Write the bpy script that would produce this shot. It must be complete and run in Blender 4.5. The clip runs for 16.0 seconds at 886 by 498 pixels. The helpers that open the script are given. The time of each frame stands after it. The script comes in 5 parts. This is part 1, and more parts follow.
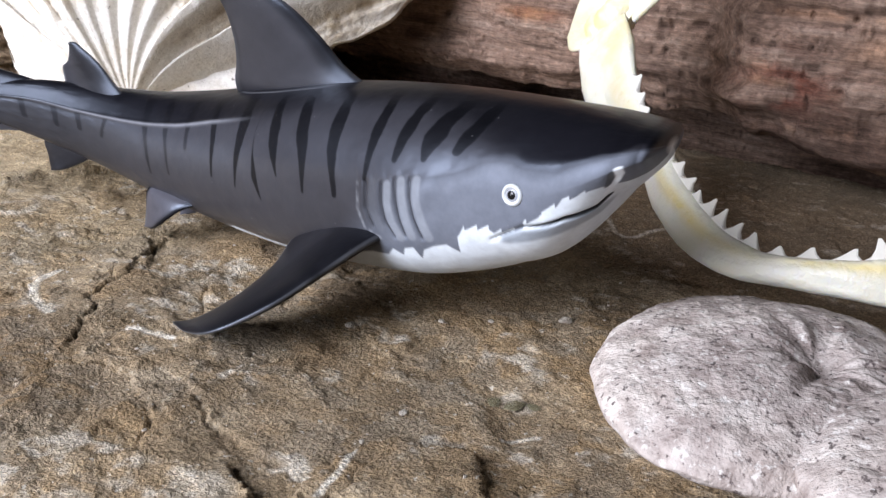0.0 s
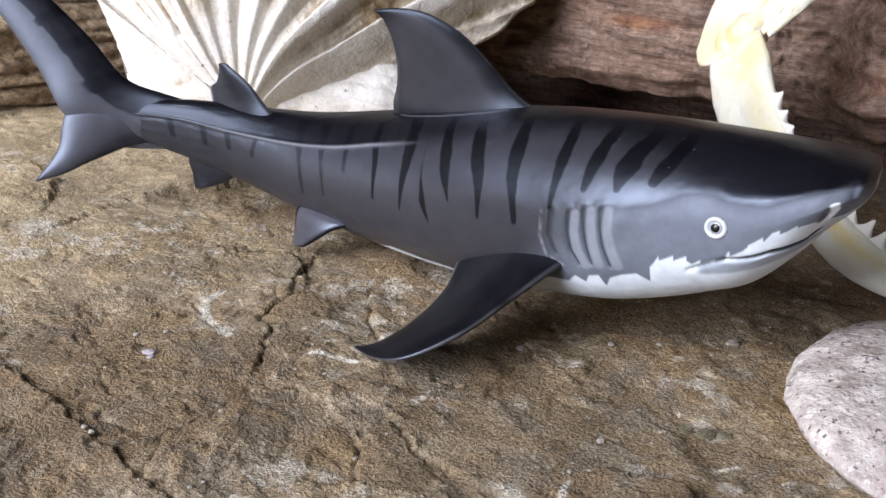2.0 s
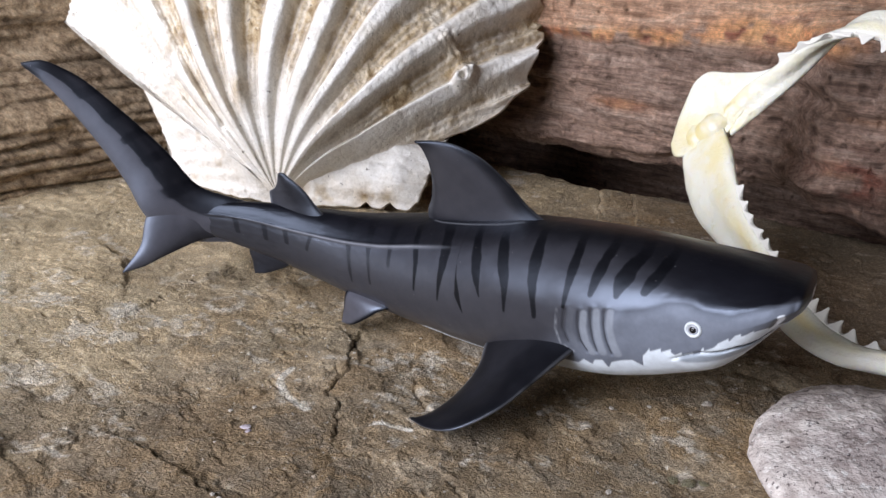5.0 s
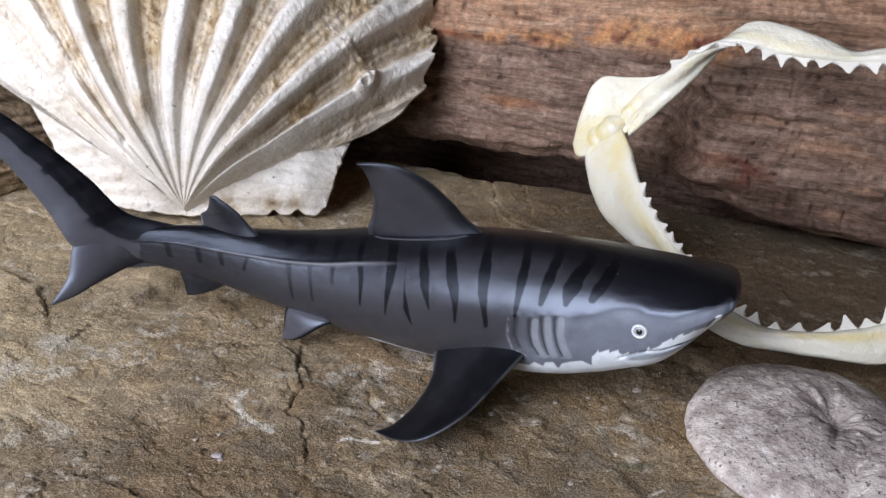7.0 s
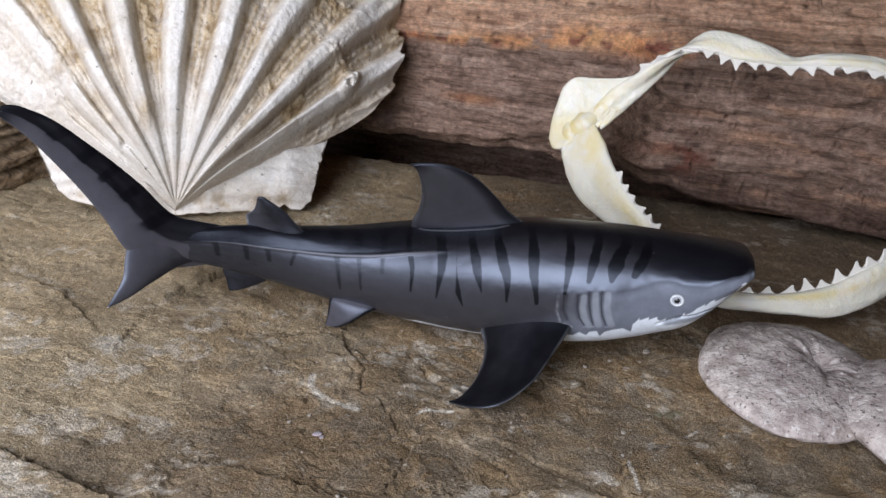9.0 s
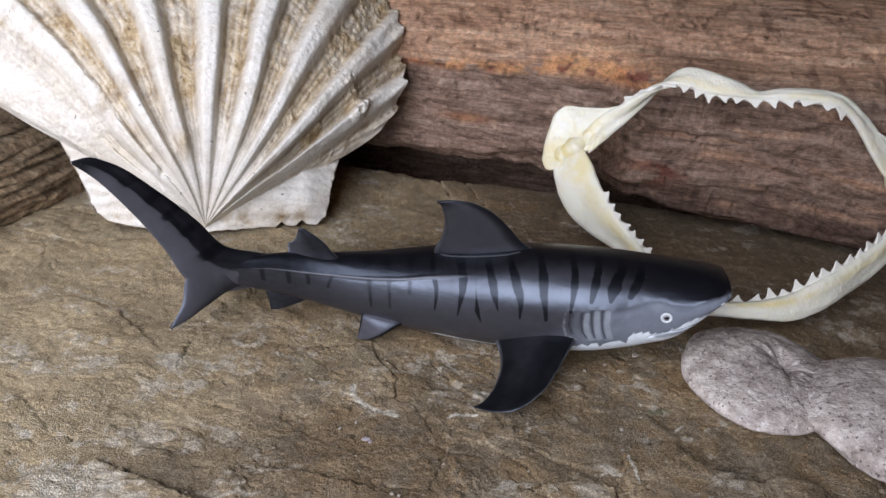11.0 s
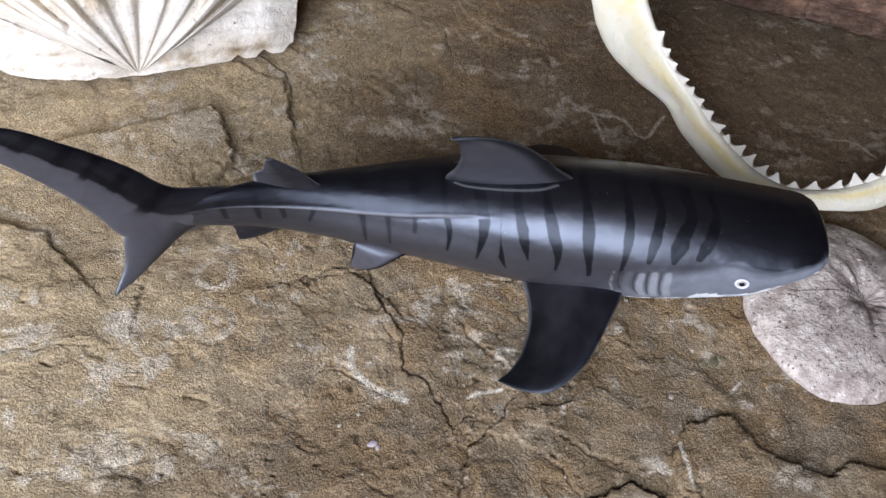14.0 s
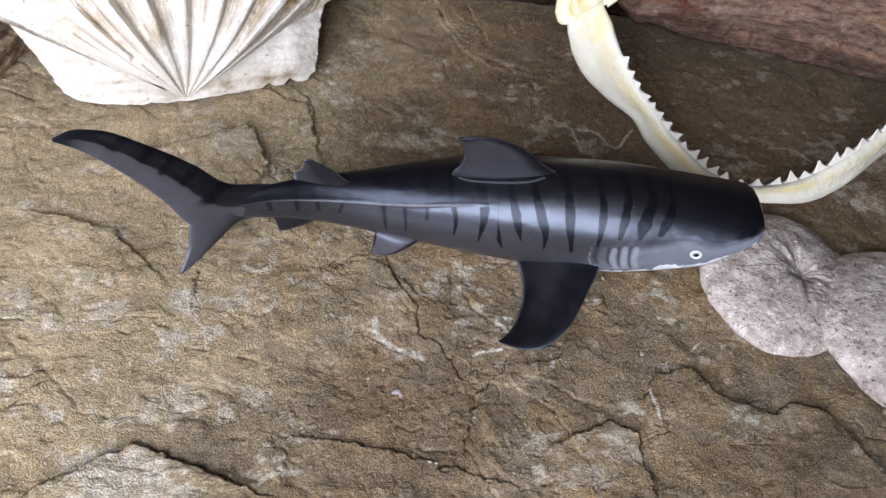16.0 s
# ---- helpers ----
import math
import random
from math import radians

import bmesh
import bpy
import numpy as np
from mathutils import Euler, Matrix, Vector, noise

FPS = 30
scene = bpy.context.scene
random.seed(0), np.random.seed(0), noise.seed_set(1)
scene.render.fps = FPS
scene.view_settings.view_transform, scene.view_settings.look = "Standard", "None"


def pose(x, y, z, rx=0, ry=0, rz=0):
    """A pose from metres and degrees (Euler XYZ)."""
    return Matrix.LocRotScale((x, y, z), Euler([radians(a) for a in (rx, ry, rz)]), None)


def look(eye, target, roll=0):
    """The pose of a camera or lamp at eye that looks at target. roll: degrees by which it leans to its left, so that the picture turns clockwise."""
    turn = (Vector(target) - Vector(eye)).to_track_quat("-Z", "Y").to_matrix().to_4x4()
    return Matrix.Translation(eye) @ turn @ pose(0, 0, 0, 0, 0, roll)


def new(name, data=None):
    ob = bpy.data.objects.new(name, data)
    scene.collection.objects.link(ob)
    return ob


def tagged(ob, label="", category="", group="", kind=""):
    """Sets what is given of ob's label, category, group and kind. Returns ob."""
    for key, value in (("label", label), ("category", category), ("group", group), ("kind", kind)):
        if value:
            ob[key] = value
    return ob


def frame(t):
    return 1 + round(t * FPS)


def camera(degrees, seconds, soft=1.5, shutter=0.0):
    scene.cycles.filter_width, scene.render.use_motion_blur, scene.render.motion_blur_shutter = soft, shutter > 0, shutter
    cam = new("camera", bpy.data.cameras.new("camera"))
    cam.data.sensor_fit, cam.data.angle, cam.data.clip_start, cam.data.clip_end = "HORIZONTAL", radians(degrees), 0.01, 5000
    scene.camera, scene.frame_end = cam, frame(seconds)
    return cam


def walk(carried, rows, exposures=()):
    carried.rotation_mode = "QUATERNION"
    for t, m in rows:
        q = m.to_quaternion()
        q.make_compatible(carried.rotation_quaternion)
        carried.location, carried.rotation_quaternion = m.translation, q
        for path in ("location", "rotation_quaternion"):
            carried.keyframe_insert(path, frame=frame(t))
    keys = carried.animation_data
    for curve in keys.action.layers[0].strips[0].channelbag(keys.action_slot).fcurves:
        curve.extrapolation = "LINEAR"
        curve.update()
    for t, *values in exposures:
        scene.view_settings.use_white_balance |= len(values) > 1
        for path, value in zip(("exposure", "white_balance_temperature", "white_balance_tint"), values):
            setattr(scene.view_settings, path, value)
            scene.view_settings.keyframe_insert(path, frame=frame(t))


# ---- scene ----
cam = camera(50.6, 16.0)
METRES = 0.42
BASE = pose(0.11077, -0.09362, 0.07088, -21.25, -2.55, 29.0)
ROWS = [
    (0.0, 0.0, 0.0, 0.0, 0.0, 0.0, 0.0),
    (0.5, -0.0145, -0.0013, 0.0044, 0.52, -0.18, 0.09),
    (1.0, -0.029, -0.0031, 0.0076, 1.12, -0.21, 0.07),
    (1.5, -0.0451, -0.0043, 0.0117, 1.44, -0.43, 0.02),
    (2.0, -0.0609, -0.0054, 0.0147, 1.47, -0.68, 0.01),
    (2.5, -0.0724, -0.0095, 0.0224, 1.5, -0.38, 0.21),
    (3.0, -0.0765, -0.0207, 0.0315, 1.55, -0.16, 0.38),
    (5.5, -0.0978, -0.1262, 0.0609, -1.5, -0.95, 1.76),
    (6.0, -0.1131, -0.1384, 0.0615, -3.55, -1.33, 2.36),
    (6.5, -0.1344, -0.1272, 0.0772, -6.8, -2.18, 3.08),
    (7.0, -0.149, -0.1213, 0.0916, -10.32, -3.19, 4.39),
    (7.5, -0.1835, -0.135, 0.0922, -12.99, -3.89, 5.22),
    (8.0, -0.2397, -0.1392, 0.1104, -15.41, -4.15, 5.62),
    (8.5, -0.2729, -0.1369, 0.1116, -18.94, -4.87, 5.87),
    (11.0, -0.3703, -0.2053, 0.1731, -24.88, -8.09, 6.37),
    (11.5, -0.3583, -0.1656, 0.2084, -25.04, -14.03, 6.64),
    (12.0, -0.3499, -0.1354, 0.2336, -25.55, -18.89, 6.88),
    (12.5, -0.3349, -0.1051, 0.2787, -26.51, -24.09, 6.84),
    (13.0, -0.3159, -0.0668, 0.3128, -27.02, -28.97, 6.71),
    (13.5, -0.2997, -0.028, 0.3271, -26.81, -32.53, 6.76),
    (14.0, -0.2806, 0.001, 0.3419, -26.94, -34.3, 6.5),
    (14.5, -0.2853, 0.0119, 0.3434, -27.19, -34.66, 6.31),
    (15.0, -0.2935, -0.0163, 0.3507, -27.8, -34.02, 6.1),
    (15.5, -0.3149, -0.057, 0.3587, -28.07, -32.8, 6.28),
    (16.0, -0.3484, -0.0983, 0.3689, -28.41, -31.37, 6.74),
]
walk(cam, [(t, BASE @ pose(METRES * x, METRES * y, METRES * z, 90 + pitch, roll, yaw)) for t, x, y, z, yaw, pitch, roll in ROWS],
     exposures=[(0.0, 0.26), (1.5, 0.17), (5.5, -0.18), (7.0, -0.3), (8.5, -0.47), (11.0, -0.5), (12.5, -0.47), (13.0, -0.36), (13.5, -0.06), (14.0, -0.01), (16.0, -0.06)])

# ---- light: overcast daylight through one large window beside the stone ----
world = bpy.data.worlds.new("world")
scene.world = world
world.use_nodes = True
wn = world.node_tree.nodes
sky = wn.new("ShaderNodeTexSky")
sky.sky_type = "NISHITA"
sky.sun_disc = False
sky.sun_elevation = radians(40)
sky.sun_rotation = radians(60)
wn["Background"].inputs["Strength"].default_value = 0.10
world.node_tree.links.new(sky.outputs["Color"], wn["Background"].inputs["Color"])
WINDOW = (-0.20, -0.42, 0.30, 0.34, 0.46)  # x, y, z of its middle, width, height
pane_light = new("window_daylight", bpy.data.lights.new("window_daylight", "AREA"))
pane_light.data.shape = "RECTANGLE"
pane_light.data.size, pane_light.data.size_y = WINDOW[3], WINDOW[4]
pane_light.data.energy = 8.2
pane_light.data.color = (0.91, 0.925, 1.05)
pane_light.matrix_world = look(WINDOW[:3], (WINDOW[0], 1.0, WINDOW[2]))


# ---- small tools ----
MM = 0.001
_rng = np.random.RandomState(7)
_perm = _rng.permutation(256)
_perm = np.concatenate([_perm, _perm, _perm])
_grad = _rng.normal(size=(256, 3))
_grad /= np.linalg.norm(_grad, axis=1)[:, None]


def pnoise(x, y, z=0.0):
    """Gradient noise on arrays, about -1 to 1."""
    x, y, z = np.broadcast_arrays(np.asarray(x, float), np.asarray(y, float), np.asarray(z, float))
    xi, yi, zi = np.floor(x).astype(int), np.floor(y).astype(int), np.floor(z).astype(int)
    xf, yf, zf = x - xi, y - yi, z - zi
    u, v, w = [f * f * f * (f * (f * 6 - 15) + 10) for f in (xf, yf, zf)]
    total = 0
    for dx in (0, 1):
        for dy in (0, 1):
            for dz in (0, 1):
                g = _grad[_perm[_perm[_perm[(xi + dx) & 255] + ((yi + dy) & 255)] + ((zi + dz) & 255)]]
                dot = g[..., 0] * (xf - dx) + g[..., 1] * (yf - dy) + g[..., 2] * (zf - dz)
                total = total + dot * (u if dx else 1 - u) * (v if dy else 1 - v) * (w if dz else 1 - w)
    return total * 1.6


def fbm(x, y, z=0.0, octaves=4, gain=0.5):
    total, amp = 0, 1.0
    for k in range(octaves):
        total = total + amp * pnoise(x * 2 ** k + 17 * k, y * 2 ** k - 9 * k, z * 2 ** k if np.ndim(z) else z + 3.1 * k)
        amp *= gain
    return total


def smooth(a, b, v):
    t = np.clip((v - a) / (b - a), 0, 1)
    return t * t * (3 - 2 * t)


def spline(keys, x):
    """Smooth curve through rows (x, value, ...) at x."""
    k = np.array(sorted(keys), float)
    x = np.asarray(x, float)
    m = np.gradient(k[:, 1:], k[:, 0], axis=0)
    i = np.clip(np.searchsorted(k[:, 0], x) - 1, 0, len(k) - 2)
    h = (k[i + 1, 0] - k[i, 0])[..., None]
    t = np.clip((x - k[i, 0])[..., None] / h, 0, 1)
    return ((2 * t ** 3 - 3 * t ** 2 + 1) * k[i, 1:] + (t ** 3 - 2 * t ** 2 + t) * h * m[i]
            + (-2 * t ** 3 + 3 * t ** 2) * k[i + 1, 1:] + (t ** 3 - t ** 2) * h * m[i + 1])


def path_points(points, n):
    """n points spread evenly on a smooth curve through the given points."""
    p = np.array(points, float)
    s = np.concatenate([[0], np.cumsum(np.linalg.norm(np.diff(p, axis=0), axis=1))])
    return spline(np.column_stack([s, p]).tolist(), np.linspace(0, s[-1], n))


def to_mesh(name, verts, faces, smooth_shade=True):
    me = bpy.data.meshes.new(name)
    me.from_pydata(np.asarray(verts).reshape(-1, 3).tolist(), [], [tuple(f) for f in faces])
    me.validate()
    if smooth_shade:
        me.polygons.foreach_set("use_smooth", [True] * len(me.polygons))
    me.update()
    return me


def grid_faces(nu, nv, wrap=False, offset=0):
    i, j = np.meshgrid(np.arange(nu - 1), np.arange(nv if wrap else nv - 1), indexing="ij")
    jn = (j + 1) % nv
    q = np.stack([i * nv + j, (i + 1) * nv + j, (i + 1) * nv + jn, i * nv + jn], -1).reshape(-1, 4) + offset
    return q.tolist()


def tube_mesh(name, P):
    """A closed skin over rings P[ring, around]."""
    nu, nv, _ = P.shape
    verts = np.concatenate([P.reshape(-1, 3), P[:1].mean(1), P[-1:].mean(1)])
    faces = grid_faces(nu, nv, True)
    a, b = nu * nv, nu * nv + 1
    for j in range(nv):
        faces.append([a, j, (j + 1) % nv])
        faces.append([b, (nu - 1) * nv + (j + 1) % nv, (nu - 1) * nv + j])
    me = to_mesh(name, verts, faces)
    bm = bmesh.new()
    bm.from_mesh(me)
    bmesh.ops.recalc_face_normals(bm, faces=bm.faces)
    bm.to_mesh(me)
    bm.free()
    return me


def paint(me, colours, name="paint"):
    at = me.color_attributes.new(name, "FLOAT_COLOR", "POINT")
    c = np.ones((len(me.vertices), 4))
    c[:len(colours), :colours.shape[1]] = colours
    at.data.foreach_set("color", c.ravel())


def thing(name, label, category, at=(0, 0, 0), group="", kind=""):
    ob = new(name)
    ob.location = at
    return tagged(ob, label, category, group, kind)


def put(name, me, material, parent=None, label=""):
    """Links a mesh (in world metres) as an object under a thing."""
    ob = new(name, me)
    if material and not me.materials:
        me.materials.append(material)
    if parent:
        ob.parent = parent
        if not parent.parent:
            ob.matrix_parent_inverse = Matrix.Translation(-parent.location)
    return tagged(ob, label)


# ---- materials ----
class Nodes:
    """A short way to write node materials."""

    def __init__(self, name, roughness=0.6, specular=0.5):
        self.mat = bpy.data.materials.new(name)
        self.mat.use_nodes = True
        self.t = self.mat.node_tree
        self.b = self.t.nodes["Principled BSDF"]
        self.b.inputs["Roughness"].default_value = roughness
        self.b.inputs["Specular IOR Level"].default_value = specular
        self.co = self.t.nodes.new("ShaderNodeTexCoord").outputs["Object"]

    def link(self, a, b):
        self.t.links.new(a, b)

    def mapped(self, scale=(1, 1, 1), turn=(0, 0, 0)):
        m = self.t.nodes.new("ShaderNodeMapping")
        m.inputs["Scale"].default_value = scale
        m.inputs["Rotation"].default_value = [radians(a) for a in turn]
        self.link(self.co, m.inputs["Vector"])
        return m.outputs["Vector"]

    def noise(self, scale, detail=4, rough=0.55, vector=None, distortion=0.0):
        n = self.t.nodes.new("ShaderNodeTexNoise")
        n.inputs["Scale"].default_value = scale
        n.inputs["Detail"].default_value = detail
        n.inputs["Roughness"].default_value = rough
        n.inputs["Distortion"].default_value = distortion
        self.link(vector or self.co, n.inputs["Vector"])
        return n.outputs["Fac"]

    def cells(self, scale, vector=None, feature="F1"):
        n = self.t.nodes.new("ShaderNodeTexVoronoi")
        n.feature = feature
        n.inputs["Scale"].default_value = scale
        self.link(vector or self.co, n.inputs["Vector"])
        return n.outputs["Distance"]

    def ramp(self, fac, stops):
        r = self.t.nodes.new("ShaderNodeValToRGB")
        el = r.color_ramp.elements
        while len(el) < len(stops):
            el.new(0.5)
        for e, (p, c) in zip(el, stops):
            e.position = p
            e.color = (*c, 1) if len(c) == 3 else c
        self.link(fac, r.inputs["Fac"])
        return r.outputs["Color"]

    def mix(self, a, b, fac, mode="MIX"):
        m = self.t.nodes.new("ShaderNodeMix")
        m.data_type, m.blend_type = "RGBA", mode
        for value, slot in ((fac, 0), (a, 6), (b, 7)):
            if isinstance(value, (int, float)):
                m.inputs[slot].default_value = value if slot == 0 else (value, value, value, 1)
            elif isinstance(value, tuple):
                m.inputs[slot].default_value = (*value, 1)
            else:
                self.link(value, m.inputs[slot])
        return m.outputs[2]

    def math(self, op, a, b=0.0):
        m = self.t.nodes.new("ShaderNodeMath")
        m.operation = op
        for value, slot in ((a, 0), (b, 1)):
            if isinstance(value, (int, float)):
                m.inputs[slot].default_value = value
            else:
                self.link(value, m.inputs[slot])
        return m.outputs[0]

    def attr(self, name, out="Color"):
        a = self.t.nodes.new("ShaderNodeAttribute")
        a.attribute_name = name
        return a.outputs[out]

    def split(self, colour):
        s = self.t.nodes.new("ShaderNodeSeparateColor")
        self.link(colour, s.inputs[0])
        return s.outputs

    def base(self, colour):
        self.link(colour, self.b.inputs["Base Color"])
        return self

    def rough(self, value):
        self.link(value, self.b.inputs["Roughness"])
        return self

    def bump(self, *layers):
        """layers: (height, distance in metres, strength)"""
        last = None
        for height, distance, strength in layers:
            b = self.t.nodes.new("ShaderNodeBump")
            b.inputs["Distance"].default_value = distance
            b.inputs["Strength"].default_value = strength
            self.link(height, b.inputs["Height"])
            if last:
                self.link(last, b.inputs["Normal"])
            last = b.outputs["Normal"]
        self.link(last, self.b.inputs["Normal"])
        return self


def stone_material():
    n = Nodes("weathered_sandstone", 0.85, 0.18)
    marks = n.split(n.attr("paint"))
    zone = n.split(n.attr("zones"))
    broad = n.noise(18, 6, 0.62, distortion=0.5)
    mid = n.noise(95, 7, 0.7)
    grain = n.noise(1700, 3, 0.7)
    coarse = n.noise(400, 3, 0.55)
    sand = n.math("SUBTRACT", 1.0, n.cells(1450))
    speck = n.noise(800, 2, 0.6, n.mapped((1, 1, 1), (30, 20, 50)))
    c = n.ramp(broad, [(0.36, (0.205, 0.154, 0.097)), (0.46, (0.260, 0.189, 0.113)), (0.55, (0.370, 0.251, 0.130)), (0.64, (0.290, 0.236, 0.167))])
    c = n.mix(c, (0.37, 0.235, 0.115), n.math("MULTIPLY", zone[2], 0.36))
    c = n.mix(c, (0.229, 0.198, 0.157), n.math("MULTIPLY", zone[1], 0.6))
    c = n.mix(c, (0.387, 0.308, 0.207), n.math("MULTIPLY", zone[0], 0.5))
    c = n.mix(c, n.ramp(mid, [(0.36, (0.114, 0.091, 0.063)), (0.5, (0.273, 0.211, 0.136)), (0.64, (0.493, 0.414, 0.299))]), 0.36)
    c = n.mix(c, (0.565, 0.462, 0.298), n.math("MULTIPLY", marks[1], 0.62))
    c = n.mix(c, (0.145, 0.108, 0.073), n.math("MULTIPLY", marks[2], 0.85))
    c = n.mix(c, n.ramp(n.noise(240, 5, 0.75), [(0.35, (0.50, 0.44, 0.34)), (0.6, (0.74, 0.70, 0.62))]), n.math("MULTIPLY", marks[0], 0.95))
    c = n.mix(c, n.ramp(coarse, [(0.34, (0.45, 0.43, 0.40)), (0.5, (1, 1, 1)), (0.64, (1.35, 1.33, 1.28))]), 0.25, "MULTIPLY")
    c = n.mix(c, n.ramp(grain, [(0.36, (0.42, 0.40, 0.38)), (0.5, (1, 1, 1)), (0.63, (2.0, 1.96, 1.87))]), 0.46, "MULTIPLY")
    c = n.mix(c, (0.62, 0.58, 0.50), n.math("MULTIPLY", n.ramp(speck, [(0.67, (0, 0, 0)), (0.71, (0.75, 0.75, 0.75))]), n.math("SUBTRACT", 1.0, n.math("MULTIPLY", marks[2], 0.75))))
    c = n.mix(c, n.ramp(n.noise(3200, 2, 0.6), [(0.38, (0.6, 0.58, 0.55)), (0.5, (1, 1, 1)), (0.66, (2.1, 2.05, 1.95))]), 0.27, "MULTIPLY")
    flecks = n.noise(260, 5, 0.75, n.mapped((1, 1.1, 1), (0, 0, 20)))
    c = n.mix(c, (0.60, 0.53, 0.40), n.ramp(flecks, [(0.60, (0, 0, 0)), (0.66, (0.4, 0.4, 0.4))]))
    c = n.mix(c, (0.06, 0.045, 0.03), n.ramp(flecks, [(0.32, (0.35, 0.35, 0.35)), (0.37, (0, 0, 0))]))
    c = n.mix(c, (0.035, 0.024, 0.015), n.math("MULTIPLY", n.attr("dirt", "Fac"), 0.88))
    n.base(c)
    uneven = n.math("SUBTRACT", 1.0, n.math("MULTIPLY", zone[0], 0.8))
    n.bump((n.math("MULTIPLY", n.noise(160, 6, 0.7), uneven), 0.0007, 0.16), (n.math("MULTIPLY", coarse, uneven), 0.0007, 0.3), (n.math("MULTIPLY", sand, uneven), 0.0004, 0.3),
           (n.math("MULTIPLY", flecks, uneven), 0.0007, 0.25), (n.math("MULTIPLY", grain, n.math("SUBTRACT", 1.0, n.math("MULTIPLY", zone[0], 0.45))), 0.0010, 1.0))
    return n.mat


def shark_material():
    n = Nodes("painted_vinyl", 0.4, 0.68)
    n.b.inputs["Specular Tint"].default_value = (0.70, 0.81, 1.0, 1)
    c = n.attr("paint")
    c = n.mix(c, n.ramp(n.noise(330, 4, 0.65), [(0.3, (0.82, 0.82, 0.82)), (0.7, (1.2, 1.2, 1.2))]), 0.6, "MULTIPLY")
    c = n.mix(c, (0.4, 0.4, 0.42), n.ramp(n.noise(1300, 1, 0.4), [(0.79, (0, 0, 0)), (0.86, (0.22, 0.22, 0.22))]))
    n.base(c)
    # the black paint is matt, the grey one glossy
    n.link(n.ramp(n.split(n.attr("paint"))[1], [(0.010, (0.32, 0.32, 0.32)), (0.028, (0.82, 0.82, 0.82)), (0.05, (0.7, 0.6, 0.6)), (0.09, (0.15, 0.15, 0.15))]), n.b.inputs["Specular IOR Level"])
    n.rough(n.math("ADD", n.math("MULTIPLY", n.noise(120, 4), 0.16), 0.27))
    n.bump((n.noise(900, 3), 0.00006, 0.4), (n.noise(60, 3), 0.0005, 0.15))
    return n.mat


def plain_material(name, colour, roughness=0.5):
    n = Nodes(name, roughness)
    n.b.inputs["Base Color"].default_value = (*colour, 1)
    return n.mat


def shell_material():
    n = Nodes("chalky_shell", 0.7, 0.3)
    m = n.split(n.attr("paint"))
    c = n.mix((0.83, 0.805, 0.75), (0.73, 0.67, 0.575), n.ramp(n.noise(45, 5, 0.65), [(0.44, (0, 0, 0)), (0.66, (1, 1, 1))]))
    tan = n.ramp(n.noise(210, 6, 0.75), [(0.36, (0.25, 0.165, 0.085)), (0.5, (0.47, 0.36, 0.215)), (0.64, (0.68, 0.58, 0.43))])
    c = n.mix(c, tan, n.math("MULTIPLY", m[0], n.ramp(n.noise(75, 6, 0.72), [(0.32, (0.45, 0.45, 0.45)), (0.52, (1, 1, 1))])))
    c = n.mix(c, (0.16, 0.105, 0.06), n.math("MULTIPLY", m[1], n.ramp(n.noise(130, 5, 0.7), [(0.38, (0.25, 0.25, 0.25)), (0.6, (1, 1, 1))])))
    c = n.mix(c, (0.09, 0.065, 0.042), n.ramp(n.noise(420, 3, 0.6), [(0.68, (0, 0, 0)), (0.74, (0.75, 0.75, 0.75))]))
    c = n.mix(c, n.ramp(n.noise(900, 3, 0.7), [(0.34, (0.78, 0.76, 0.73)), (0.55, (1, 1, 1))]), 0.6, "MULTIPLY")
    n.base(c)
    n.bump((n.noise(160, 6, 0.65), 0.0009, 0.9), (n.noise(520, 4, 0.7), 0.0005, 0.8), (n.noise(1300, 2), 0.0002, 0.6))
    return n.mat


def jaw_material():
    n = Nodes("dried_cartilage", 0.38, 0.5)
    m = n.split(n.attr("paint"))
    c = n.mix((0.81, 0.79, 0.665), (0.76, 0.63, 0.26), n.math("MULTIPLY", m[0], n.ramp(n.noise(60, 4), [(0.35, (0.4, 0.4, 0.4)), (0.65, (1, 1, 1))])))
    c = n.mix(c, (0.82, 0.80, 0.74), n.ramp(n.noise(140, 4), [(0.5, (0, 0, 0)), (0.7, (0.6, 0.6, 0.6))]))
    n.base(c)
    n.b.inputs["Subsurface Weight"].default_value = 0.15
    n.b.inputs["Subsurface Radius"].default_value = (0.004, 0.003, 0.0015)
    n.b.inputs["Subsurface Scale"].default_value = 0.5
    c = n.mix(c, (0.60, 0.50, 0.26), n.ramp(n.noise(190, 5, 0.7), [(0.60, (0, 0, 0)), (0.70, (0.45, 0.45, 0.45))]))
    n.base(c)
    n.bump((n.noise(110, 5, 0.6), 0.0016, 0.6), (n.noise(420, 4, 0.7), 0.0005, 0.5), (n.noise(1200, 2), 0.0002, 0.4))
    return n.mat


